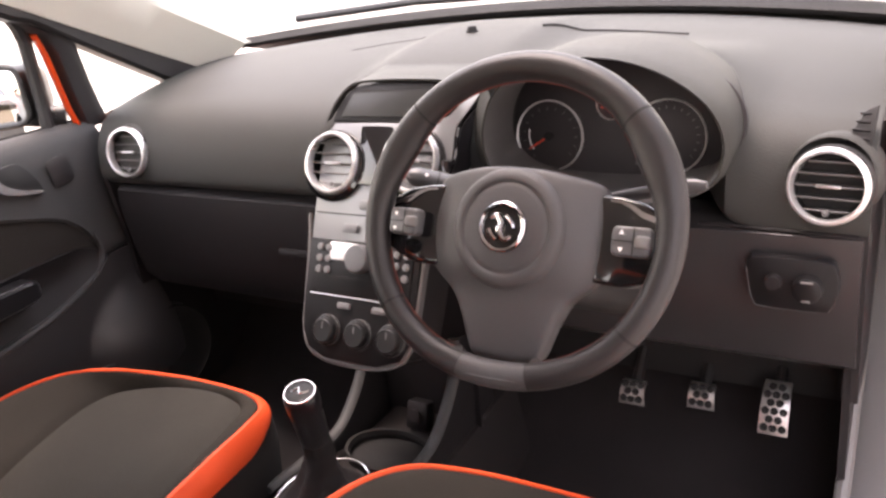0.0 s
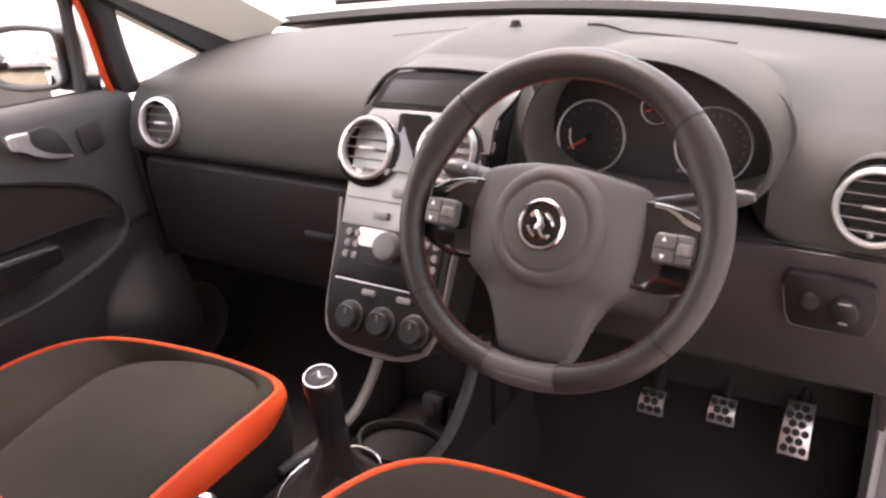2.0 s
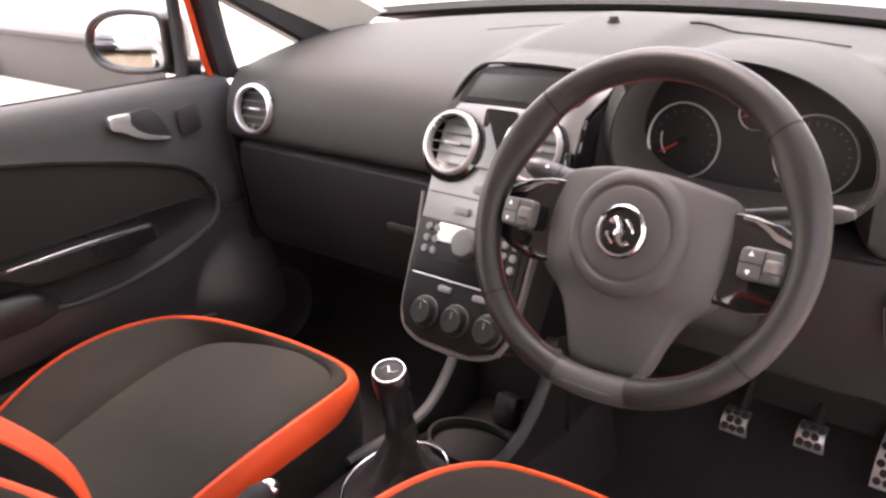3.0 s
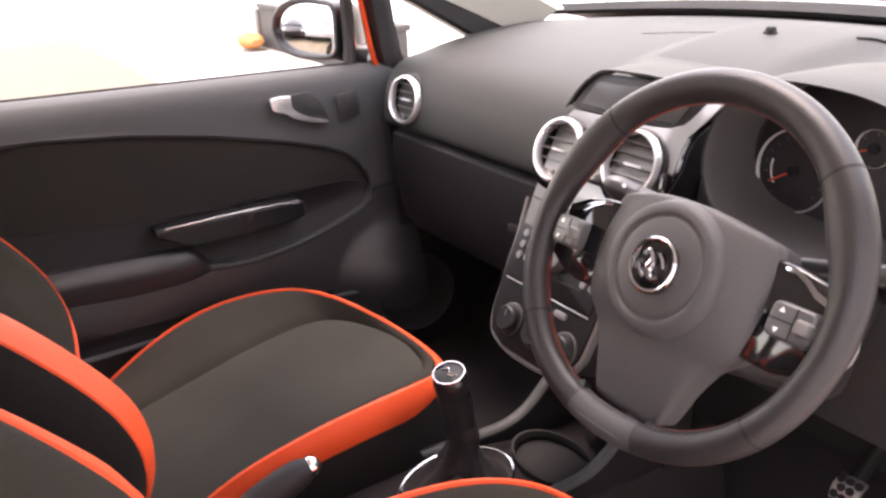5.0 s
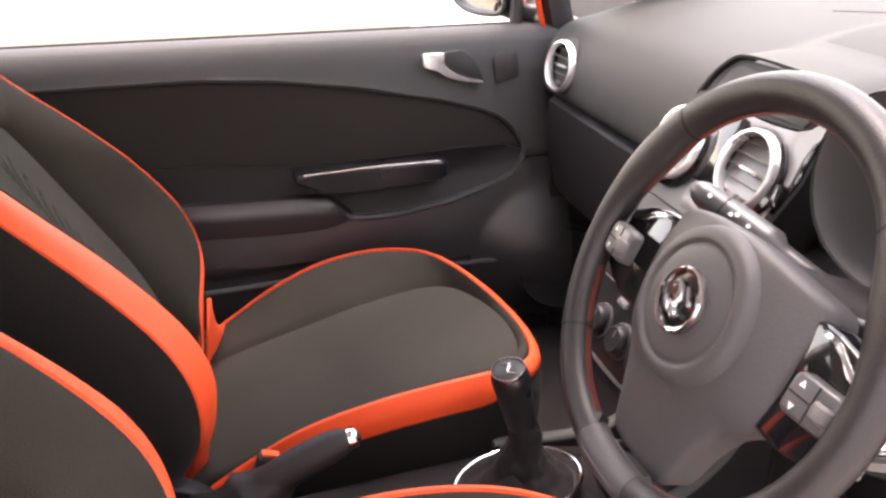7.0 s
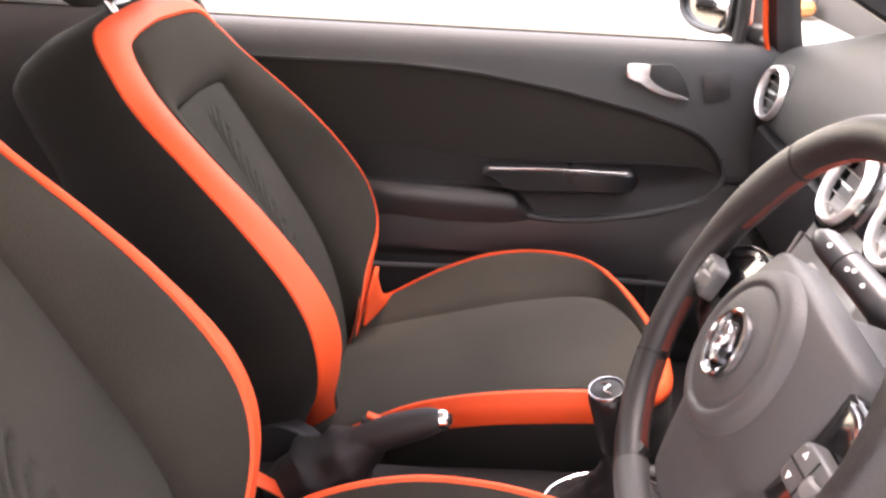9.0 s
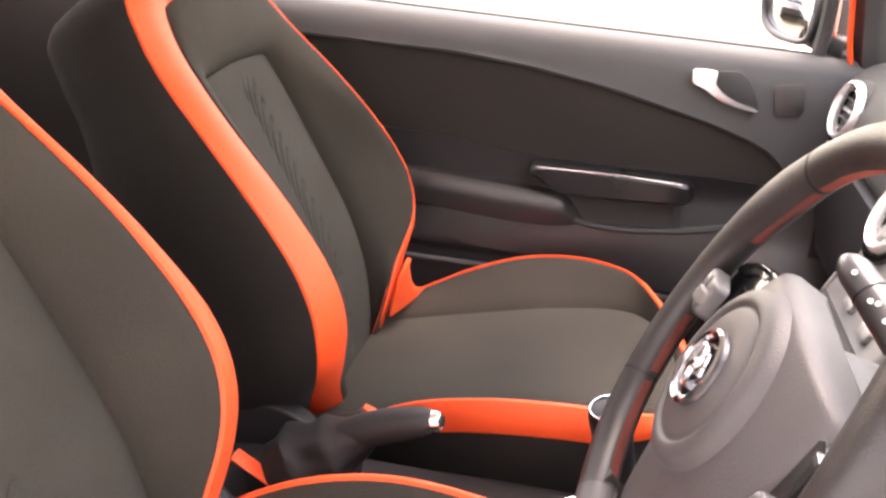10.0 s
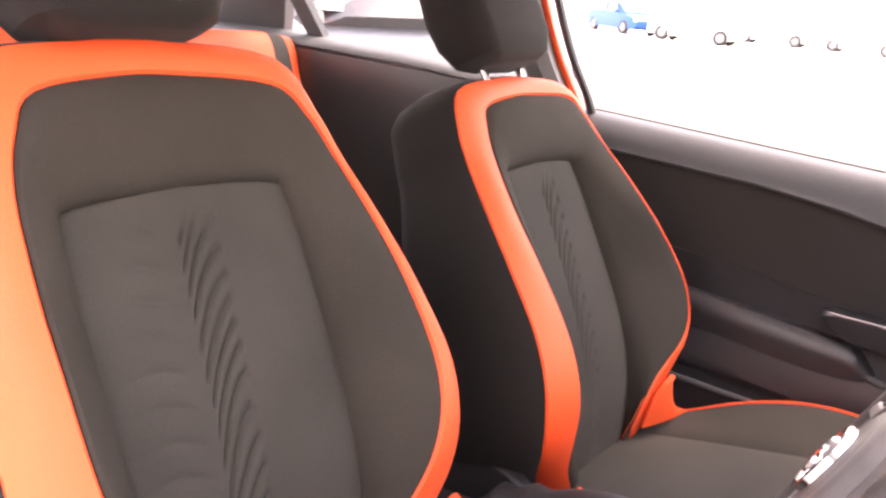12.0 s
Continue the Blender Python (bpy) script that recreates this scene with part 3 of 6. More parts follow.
    part("dial_surround", sheet([ring(1.0, 0.192, 0.10), ring(0.985, 0.196, 0.10, 0.99), ring(0.955, 0.21, 0.10, 0.985), ring(0.90, 0.255, 0.05, 0.995), ring(0.86, 0.292, 0.0, 1.01)], closed=True), SURROUND, d, "grey funnel round the dials")
    part("hood", sheet([ring(1.0, 0.192, 0.10), ring(1.015, 0.190, 0.10), ring(1.035, 0.200, 0.10), ring(1.045, 0.23, 0.05), ring(1.0, 0.32, 0.05), ring(0.9, 0.40, 0.05)], closed=True), DASH, d, "grained hood over the dials")
    cl = part("instrument_panel", slab([(x, z) for x, z in [((q[0] - cx) * 1.04, (q[1] - cz) * 0.9) for q in lip]], 0.006, facing((cx, 0.305, cz), (0, -1, 0.12)), 0.001), DIAL, d, "black dial panel")
    face = facing((cx, 0.297, 0.94), (0, -1, 0.12))

    def dial(px, py, r, a0, a1, ticks, needle):
        m = face @ pose(px, py, 0)
        g = part("dial", lathe([(r * 0.965, 0.0), (r * 0.975, 0.006), (r, 0.007), (r * 1.015, 0.004), (r * 1.015, 0.0)], m, 48), DIALRING, cl, "thin pale dial ring")
        part("dial_face", lathe([(r * 0.95, 0.0005), (r * 0.7, 0.0012), (0, 0.0012)], m, 32), DIAL, g)
        for k in range(ticks):
            a = radians(a0 + (a1 - a0) * k / (ticks - 1))
            part("tick", box((0.004, 0.0012, 0.0006), m @ pose(r * 0.78 * math.cos(a), r * 0.78 * math.sin(a), 0.002, 0, 0, math.degrees(a)), 0.0), GREYBTN, g)
        a = radians(needle)
        part("needle", box((r * 0.78, 0.0022, 0.0012), m @ pose(r * 0.33 * math.cos(a), r * 0.33 * math.sin(a), 0.005, 0, 0, needle), 0.0004, 1), REDPRINT, g, "red needle")
        part("needle_cap", lathe([(0.006, 0.003), (0.006, 0.008), (0, 0.0085)], m, 16), RUBBER, g)

    dial(-0.076, 0.0, 0.047, 230, -40, 15, 212)
    dial(0.083, 0.003, 0.047, 230, -40, 19, 214)
    dial(0.010, 0.043, 0.020, 200, -20, 5, 200)
    part("dial_arc", tube([face @ Vector((-0.076 + 0.030 * math.cos(radians(a)), 0.030 * math.sin(radians(a)), 0.002)) for a in range(165, 222, 6)], 0.0012, 5), PALE, cl)
    part("warning_lamp", box((0.007, 0.004, 0.001), face @ pose(0.045, -0.032, 0.002), 0.0), GREYBTN, cl)
    # display above the fascia, under a cowl that runs back into the pad
    g = STACK @ pose(0, 0, -0.010)
    ol = cr([(-0.078, 0.064), (-0.068, 0.088), (-0.050, 0.108), (-0.030, 0.116), (0.030, 0.119), (0.090, 0.118), (0.122, 0.114), (0.139, 0.104), (0.130, 0.088), (0.119, 0.076), (0.100, 0.068), (0.040, 0.064), (-0.030, 0.063), (-0.078, 0.064)], 60)[:-1]
    ds = part("display", slab(ol[::-1], 0.008, g, 0.002), BLACKPANEL, d, "black display housing")
    part("screen", slab([(-0.062, 0.070), (0.108, 0.072), (0.124, 0.104), (0.110, 0.110), (-0.034, 0.108), (-0.046, 0.102)], 0.0015, g @ pose(0, 0, 0.008), 0.0005), SCREEN, ds, "dark unlit display glass")
    rows = []
    for x, y in cr([(-0.086, 0.062), (-0.074, 0.090), (-0.055, 0.112), (-0.032, 0.121), (0.030, 0.124), (0.090, 0.123), (0.124, 0.119), (0.146, 0.108)], 30):
        p, q = g @ Vector((x, y, 0.004)), g @ Vector((x, y, 0.012))
        f = g @ Vector((x * 0.985, y - 0.003, 0.010))
        zt = max(p.z, zpad(p.x, 0.40))
        rows.append([f, q, p + Vector((0, 0.004, 0.003)), Vector((p.x * 1.01, p.y + 0.05, p.z + (zt - p.z) * 0.5 + 0.004)), Vector((p.x * 1.03, 0.40, zpad(p.x, 0.40) - 0.001)), Vector((p.x * 1.03, 0.44, zpad(p.x, 0.44) - 0.006))])
    part("display_cowl", sheet(rows), DASH, d, "grained cowl over the display")
    # cheek that joins the dial hood to the panels round it
    span = [j for j, (x, z) in enumerate(lip) if (x < 0.40 and z < 0.93) or (x < 0.225 and z < 1.005)]
    span = sorted(span, key=lambda j: (j - 40) % len(lip))
    part("binnacle_cheek", sheet([[r[j] for j in span] for r in (ring(1.035, 0.200, 0.10), ring(1.09, 0.222, 0.08, 1.10), ring(1.2, 0.246, 0.05, 1.22), ring(1.3, 0.262, 0.0, 1.36))]), DASH, d, "grained surround below the dial hood")
    return d


dashboard()


def centre_stack():
    s = thing("centre_stack", (CX, 0.115, 0.65), "silver and black centre stack with radio and heater controls", "centre stack")
    F = STACK
    side = [(0.0, 0.062), (0.06, 0.062), (0.10, 0.066), (0.120, 0.074), (0.131, 0.086), (0.142, 0.105), (0.150, 0.111), (0.168, 0.114), (0.156, 0.092), (0.134, 0.062), (0.131, 0.045), (0.132, 0.020), (0.122, -0.02), (0.110, -0.075), (0.106, -0.13), (0.103, -0.20), (0.099, -0.245), (0.085, -0.272), (0.05, -0.284), (0.0, -0.287)]
    left = [(-0.103, -0.13), (-0.103, -0.06), (-0.101, 0.02), (-0.094, 0.045), (-0.08, 0.060)]
    left = [(-x, y) for x, y in side[:0:-1] if y < -0.15][1:] + left
    outline = [(x if x > 0 else x * 0.89, y) for x, y in side + left]
    part("fascia", slab(outline, 0.014, F @ pose(0, 0, -0.014), 0.003), FASCIA, s, "satin silver fascia")
    part("stack_body", slab([(x * 0.97, y * 0.985) for x, y in outline if x < 0.14], 0.07, F @ pose(0, 0, -0.082), 0.002), LOWER, s, "black plastic body")
    part("bridge", slab(rounded(0.054, 0.085, 0.006), 0.004, F @ pose(0.006, 0.014, 0.0), 0.001), GLOSS, s, "gloss black panel between the vents")
    for a, b in ((-0.064, 0.0), (0.070, 0.009)):
        part("vent_collar", lathe([(0.046, 0.007), (0.052, 0.005), (0.054, -0.004)], F @ pose(a, b - 0.003, 0.0), 40), GLOSS, s)
        air_vent(s, F @ Vector((a, b, 0.009)), (0, -0.92, 0.38))
    # black lower half with radio and heater
    low = [(x if x > 0 else x * 0.89, y) for x, y in [(-0.1, -0.110), (0.102, -0.110), (0.1, -0.2), (0.096, -0.243), (0.083, -0.268), (0.048, -0.281), (-0.048, -0.281), (-0.083, -0.268), (-0.096, -0.243), (-0.1, -0.2)]]
    part("lower_panel", slab(low, 0.005, F, 0.001), BLACKPANEL, s, "black control panel")
    part("hazard_switch", slab(rounded(0.034, 0.014, 0.004), 0.005, F @ pose(0.007, -0.057, 0.0), 0.0015), GREYBTN, s, "grey rocker switch")
    part("panel_joint", box((0.186, 0.0016, 0.002), F @ pose(0.006, -0.072, 0.0), 0.0), RUBBER, s)
    part("button", slab(rounded(0.026, 0.012, 0.003), 0.005, F @ pose(-0.022, -0.092, 0.0), 0.001), GREYBTN, s, "grey button")
    part("button", slab(rounded(0.026, 0.012, 0.003), 0.005, F @ pose(0.038, -0.092, 0.0), 0.001), GREYBTN, s, "grey button")
    r = part("radio", slab(rounded(0.172, 0.078, 0.006), 0.008, F @ pose(0.006, -0.150, 0.0), 0.002), BLACKPANEL, s, "black radio")
    part("lcd", slab(rounded(0.050, 0.026, 0.003), 0.0015, F @ pose(-0.024, -0.126, 0.008), 0.0005), WHITELCD, r, "bright pale lcd strip")
    part("cd_slot", box((0.12, 0.003, 0.002), F @ pose(0.006, -0.163, 0.008), 0.0), RUBBER, r)
    part("chrome_line", box((0.168, 0.0015, 0.002), F @ pose(0.006, -0.190, 0.0065), 0.0), SILVER, s)
    part("volume_knob", lathe([(0.021, 0.0), (0.0205, 0.012), (0.018, 0.016), (0.015, 0.0165), (0, 0.015)], F @ pose(0.006, -0.134, 0.008), 32), SWITCH, r, "grey turning knob")
    for i in range(3):
        for a in (-0.066, -0.051):
            part("button", lathe([(0.0055, 0), (0.005, 0.003), (0, 0.0035)], F @ pose(a, -0.122 - 0.016 * i, 0.008), 14), GREYBTN, r)
        for a in (0.066, 0.082):
            part("button", lathe([(0.0055, 0), (0.005, 0.003), (0, 0.0035)], F @ pose(a, -0.122 - 0.016 * i, 0.008), 14), GREYBTN, r)
    for a in (-0.041, 0.014, 0.069):
        k = part("heater_knob", lathe([(0.0220, 0.0), (0.0215, 0.004), (0.0185, 0.005), (0.0175, 0.013), (0.0155, 0.015), (0, 0.0145)], F @ pose(a, -0.241, 0.005), 36), HEATER, s, "round heater knob")
        part("knob_ring", lathe([(0.0232, 0.0), (0.0232, 0.003), (0.0218, 0.004)], F @ pose(a, -0.241, 0.005), 36), DOORTOP, k, "thin grey ring")
        part("marker", box((0.002, 0.010, 0.001), F @ pose(a, -0.233, 0.0198, 0, 0, 0), 0.0), GREYBTN, k)
    for a in (-0.016, 0.044):
        part("button", slab(rounded(0.022, 0.009, 0.003), 0.004, F @ pose(a, -0.203, 0.005), 0.001), GREYBTN, s)
    part("wing_edge", tube([F @ Vector((x, y, -0.004)) for x, y in cr([(0.123, -0.018), (0.133, 0.020), (0.132, 0.045), (0.136, 0.064), (0.157, 0.092), (0.169, 0.114)], 20)], 0.0035, 8), GLOSS, s, "gloss black edge of the wing")
    part("vent_clip", box((0.012, 0.026, 0.010), F @ pose(0.126, 0.0, 0.002, 0, 0, 10), 0.003), GLOSS, s, "gloss black clip beside the vent")
    # thin grey edge strip round the black part
    edge = [(-0.112, -0.075), (-0.105, -0.13), (-0.102, -0.20), (-0.098, -0.245), (-0.084, -0.271), (-0.05, -0.284), (0.0, -0.287), (0.05, -0.284), (0.084, -0.271), (0.098, -0.245), (0.102, -0.2), (0.105, -0.13), (0.112, -0.075)]
    part("edge_strip", tube([F @ Vector((x, y, -0.001)) for x, y in cr([(x if x > 0 else x * 0.89, y) for x, y in edge], 50)], 0.003, 8), GREYTRIM, s, "grey edge strip")
    return s


centre_stack()


def centre_console():
    c = thing("centre_console", (CX, -0.1, 0.32), "black plastic centre console with open tray", "console")
    rows = []
    for y, h, w in cr([(-0.95, 0.44, 0.07), (-0.6, 0.47, 0.075), (-0.45, 0.49, 0.08), (-0.25, 0.49, 0.085), (-0.12, 0.49, 0.09), (0.05, 0.485, 0.092), (0.10, 0.455, 0.094), (0.26, 0.445, 0.094), (0.42, 0.46, 0.094)], 30):
        rows.append([(CX - w - 0.02, y, 0.31), (CX - w, y, h - 0.03), (CX - w + 0.008, y, h - 0.005), (CX - w + 0.022, y, h), (CX, y, h), (CX + w - 0.022, y, h), (CX + w - 0.008, y, h - 0.005), (CX + w, y, h - 0.03), (CX + w + 0.02, y, 0.31)])
    part("tunnel", sheet(rows, thick=0.005), CARPET, c)
    for side, sx in ((-1, -1), (1, 0.78)):
        p = [(CX + side * 0.098, 0.262, 0.62), (CX + side * 0.097, 0.250, 0.565), (CX + side * 0.096, 0.215, 0.52), (CX + side * 0.095, 0.160, 0.485), (CX + side * 0.094, 0.09, 0.482), (CX + side * 0.092, -0.02, 0.495)]
        p = [((x - CX) * abs(sx) + CX, y, z) for x, y, z in p]
        part("rail", tube(cr(p, 20), 0.010, 10, flat=0.6), DOORTOP, c, "grey curved side rail")
        rows = [[(x, y, z), (x, y + 0.1, z - 0.03), (x, 0.36, 0.40 + 0.2 * k / 19)] for k, (x, y, z) in enumerate(cr(p, 20)[::-1])]
        part("rail_wall", sheet(rows, thick=0.006), LOWER, c)
    part("tray", lathe([(0.06, 0.012), (0.062, 0.02), (0.066, 0.02), (0.067, 0.0), (0.06, 0.004), (0, 0.002)], pose(CX + 0.0, 0.155, 0.450, 3, 0, 0) @ Matrix.Diagonal((1.15, 0.75, 1, 1)), 36), RUBBER, c, "shallow black cup tray")
    part("power_socket", merged(box((0.042, 0.03, 0.05), pose(CX - 0.002, 0.255, 0.470, -20, 0, 0), 0.008), lathe([(0.012, 0), (0.012, 0.004), (0.008, 0.005), (0, 0.003)], facing((CX - 0.002, 0.239, 0.476), (0, -1, 0.36)), 20)), LOWER, c, "dark socket cover")
    part("back_wall", sheet([[(CX + a, 0.30 + 0.05 * (z - 0.46), z) for z in (0.44, 0.55, 0.72)] for a in (-0.09, 0.09)], thick=0.006), LOWER, c)
    return c


centre_console()


def gear_lever():
    g = thing("gear_lever", (0.018, -0.01, 0.50), "black gear lever with chrome-capped knob and leather gaiter", "gear lever")
    top, foot = Vector((0.038, -0.036, 0.692)), Vector((0.026, -0.012, 0.545))
    ax = (top - foot).normalized()
    m = facing(top, (ax + Vector((0.02, -0.07, 0))).normalized(), (0, 1, 0))
    part("knob", lathe([(0.0190, -0.088), (0.0198, -0.078), (0.0205, -0.060), (0.0220, -0.032), (0.0233, -0.014), (0.0228, -0.004), (0.0205, 0.0), (0, 0.0)], m, 36), KNOB, g, "black gear knob")
    cap = part("cap", lathe([(0.0205, -0.001), (0.0212, 0.0015), (0.0205, 0.0032), (0.0194, 0.0032), (0.0187, 0.0015), (0.0187, -0.001)], m, 40), EMBLEM, g, "thin chrome cap ring")
    part("badge", lathe([(0.0190, 0.0005), (0.0165, 0.0018), (0, 0.0026)], m, 28), BADGE, cap, "dark domed disc")
    part("mark", tube([m @ Vector(p) for p in cr([(-0.011, -0.005, 0.0024), (-0.004, 0.004, 0.0030), (0.004, -0.003, 0.0030), (0.011, 0.005, 0.0024)], 12)], [0.0012 + 0.0016 * math.sin(math.pi * k / 11) for k in range(12)], 8, flat=0.6), CHROME, cap, "abstract chrome mark")
    part("collar", lathe([(0.0185, -0.120), (0.0200, -0.114), (0.0205, -0.098), (0.0190, -0.087), (0.0160, -0.087)], m, 28), RUBBER, g, "matt black sleeve")
    # gaiter with folds
    rows = []
    N = 40
    for k in range(13):
        f = k / 12
        c = Vector((0.014, -0.016, 0.502)).lerp(m @ Vector((0, 0, -0.112)), f)
        rx = 0.040 * (1 - f) ** 2.2 + 0.0215
        ry = 0.052 * (1 - f) ** 2.2 + 0.0215
        ring = []
        for i in range(N):
            a = 2 * math.pi * i / N
            fold = 1 + 0.07 * math.sin(4 * a + 0.6) * math.sin(math.pi * f) + 0.05 * math.sin(9 * f * 3) * math.sin(math.pi * f)
            ring.append((c.x + rx * fold * math.cos(a), c.y + ry * fold * math.sin(a), c.z + 0.006 * math.sin(7 * a) * math.sin(math.pi * f)))
        rows.append(ring)
    part("gaiter", sheet(rows, closed=True), GAITER, g, "creased black leather gaiter")
    part("gaiter_plate", lathe([(0.062, 0.0), (0.060, 0.004), (0.04, 0.006), (0, 0.007)], pose(0.014, -0.016, 0.496) @ Matrix.Diagonal((1, 1.32, 1, 1)), 40), GAITER, g, "black leather base of the gaiter")
    part("gaiter_ring", tube([(0.014 + 0.064 * math.cos(a), -0.016 + 0.084 * math.sin(a), 0.504 + 0.006 * math.sin(a)) for a in (2 * math.pi * k / 48 for k in range(48))], 0.0025, 8, closed=True), EMBLEM, g, "chrome gaiter ring")
    return g


gear_lever()


def handbrake():
    h = thing("handbrake", (0.012, -0.40, 0.49), "black leather handbrake lever with chrome button", "handbrake")
    p = [(0.021, -0.226, 0.626), (0.021, -0.245, 0.622), (0.020, -0.29, 0.604), (0.018, -0.34, 0.578), (0.016, -0.38, 0.556), (0.014, -0.42, 0.53)]
    part("grip", tube(cr(p, 22), [0.0125 + 0.0085 * math.sin(math.pi * min(1, k / 18)) for k in range(22)], 16), GAITER, h, "black leather grip")
    ax = (Vector(p[0]) - Vector(p[1])).normalized()
    part("button", lathe([(0.0125, -0.008), (0.0132, 0.0), (0.0128, 0.005), (0.0105, 0.0085), (0.0085, 0.0085), (0.0075, 0.006)], facing(p[0], ax), 28), CHROME, h, "chrome end ring")
    part("release_button", lathe([(0.0075, 0.004), (0.0070, 0.011), (0.005, 0.0125), (0, 0.0128)], facing(p[0], ax), 24), KNOB, h, "black release button")
    # boot: swells from the grip down to the tunnel, with slanting folds
    spine = cr([(0.019, -0.305, 0.596), (0.018, -0.330, 0.574), (0.016, -0.352, 0.552), (0.013, -0.378, 0.530), (0.010, -0.405, 0.506), (0.008, -0.425, 0.478)], 26)
    wide = cr([(0.0205, 0.0205), (0.032, 0.033), (0.043, 0.044), (0.051, 0.051), (0.056, 0.053), (0.058, 0.050)], 26)
    rows = []
    for k, (c, (ra, rb)) in enumerate(zip(spine, wide)):
        f = k / 25
        ring = []
        for i in range(60):
            a = 2 * math.pi * i / 60
            swell = math.sin(math.pi * min(1, f * 1.15))
            w = 0.90 + 0.05 * swell * math.sin(17 * f + 2.5 * math.sin(a * 2)) + 0.26 * swell * (1 - abs(math.sin(9.5 * f + 0.9 * math.sin(a + 0.8)))) + 0.06 * swell * math.sin(3 * a + 6 * f) + 0.04 * swell * math.sin(7 * a - 11 * f)
            ring.append(Vector(c) + Vector((1, 0, 0)) * (ra * w * math.cos(a)) + Vector((0, -0.70, 0.71)) * (rb * w * math.sin(a)))
        rows.append(ring)
    part("gaiter", capped(rows), GAITER, h, "wrinkled black leather gaiter")
    return h


handbrake()


# ---- steering wheel ----
TILT = radians(27)
WHEEL = Matrix.Translation((0.33, 0, 0.93)) @ Matrix(((1, 0, 0), (0, math.sin(TILT), -math.cos(TILT)), (0, math.cos(TILT), math.sin(TILT)))).to_4x4()


def steering_wheel():
    w = thing("steering_wheel", (0.33, 0.0, 0.93), "three-spoke black leather steering wheel with orange stitching", "steering wheel")
    R, oy, oz = 0.1683, 0.006, -0.022

    def flat(a):
        return 0.010 * math.exp(-(((a % 360) - 270) / 38) ** 2)

    def rim_point(a, dr=0.0, dz=0.0):
        q = radians(a)
        dr = dr - flat(a)
        return WHEEL @ Vector(((R + dr) * math.cos(q), oy + (R + dr) * math.sin(q), oz + dz))

    def rim_ring(a, grow=1.0):
        q = radians(a)
        c = Vector(((R - flat(a)) * math.cos(q), oy + (R - flat(a)) * math.sin(q), oz))
        u = Vector((math.cos(q), math.sin(q), 0))
        b0 = (a + 180) % 360 - 180
        thumb = math.exp(-((b0 - 25) / 17) ** 2) + math.exp(-((b0 - 155) / 17) ** 2)
        top = soft_box(b0, 90, 48, 30)
        ra, rb = 0.0146 * grow * (1 + 0.05 * thumb), 0.0142 * grow * (1 + 0.10 * thumb + 0.04 * top)
        rin = ra * (1 + 0.50 * thumb + 0.20 * top)
        return [WHEEL @ (c + u * ((ra if math.cos(b) > 0 else rin) * math.cos(b)) + Vector((0, 0, rb * math.sin(b)))) for b in (2 * math.pi * k / 20 for k in range(20))]

    def arc(a0, a1, grow=1.0, n=30):
        return sheet([rim_ring(a0 + (a1 - a0) * k / n, grow) for k in range(n + 1)], closed=True)

    for a0, a1, nm in ((43.5, 136.5, "rim_top"), (137.5, 216, "rim_side"), (-36, 42.5, "rim_side"), (217, 255.3, "rim_lower"), (284.7, 323, "rim_lower"), (255.7, 284.3, "rim_foot")):
        part(nm, arc(a0, a1, 1.0 if nm != "rim_foot" else 1.02), LEATHER if nm != "rim_foot" else PAD, w, "" if nm != "rim_foot" else "grey plastic foot of the lower spoke")
    for a in (43, 137, 216.5, -36.5, 255.5, 284.5):
        part("seam", arc(a - 0.5, a + 0.5, 0.985, 2), RUBBER, w)
    # orange stitching on the inner side
    for a0, a1 in ((44, 136), (138, 165), (15, 42), (195, 215), (-35, -15), (218, 254), (286, 322)):
        n = int(abs(a1 - a0) / 0.9)
        bms = []
        for k in range(n):
            q0, q1 = a0 + (a1 - a0) * k / n, a0 + (a1 - a0) * (k + 0.8) / n
            b0 = (q0 + 180) % 360 - 180
            k0 = 1 + 0.52 * (math.exp(-((b0 - 25) / 17) ** 2) + math.exp(-((b0 - 155) / 17) ** 2)) + 0.20 * soft_box(b0, 90, 48, 30)
            bms.append(tube([rim_point(q0, -0.0128 * k0, -0.0072), rim_point((q0 + q1) / 2, -0.0144 * k0, -0.0036), rim_point(q1, -0.0149 * k0, 0.0002)], 0.0007, 5))
        part("stitching", merged(*bms), STITCH, w, "orange stitching")
    # airbag pad, domed
    half = [(0.0, 0.066), (0.03, 0.065), (0.065, 0.060), (0.090, 0.055), (0.098, 0.049), (0.102, 0.036), (0.103, 0.0), (0.102, -0.030), (0.098, -0.045), (0.086, -0.057), (0.070, -0.069), (0.060, -0.083), (0.052, -0.100), (0.045, -0.120), (0.040, -0.132), (0.033, -0.1375), (0.0, -0.138)]
    out = cr(half, 46)
    out = out + [(-x, y) for x, y in out[::-1]][1:-1]
    out = [(x - 0.006 * soft_box(y, 0.01, 0.05, 0.05), y) for x, y in out]
    cy = -0.01

    def dome(x, y):
        return -0.0045 - 0.034 * abs(x / 0.104) ** 2.3 - 0.016 * (max(0, -0.045 - y) / 0.1) ** 1.2 - 0.012 * (min(abs(y), 0.066) / 0.066) ** 2

    rows = []
    for f, dz in ((0.97, -0.034), (0.99, -0.016), (0.998, -0.009), (0.990, -0.0045), (0.976, -0.0020), (0.958, -0.0007), (0.935, -0.0002), (0.90, 0), (0.8, 0), (0.7, 0), (0.6, 0), (0.5, 0), (0.4, 0), (0.3, 0), (0.2, 0), (0.1, 0)):
        rows.append([WHEEL @ Vector((x * f, cy * (1 - f) + y * f, dome(x * f, cy * (1 - f) + y * f) + dz)) for x, y in out])
    part("airbag_pad", capped(rows), PAD, w, "grey plastic airbag cover", sharp=60)
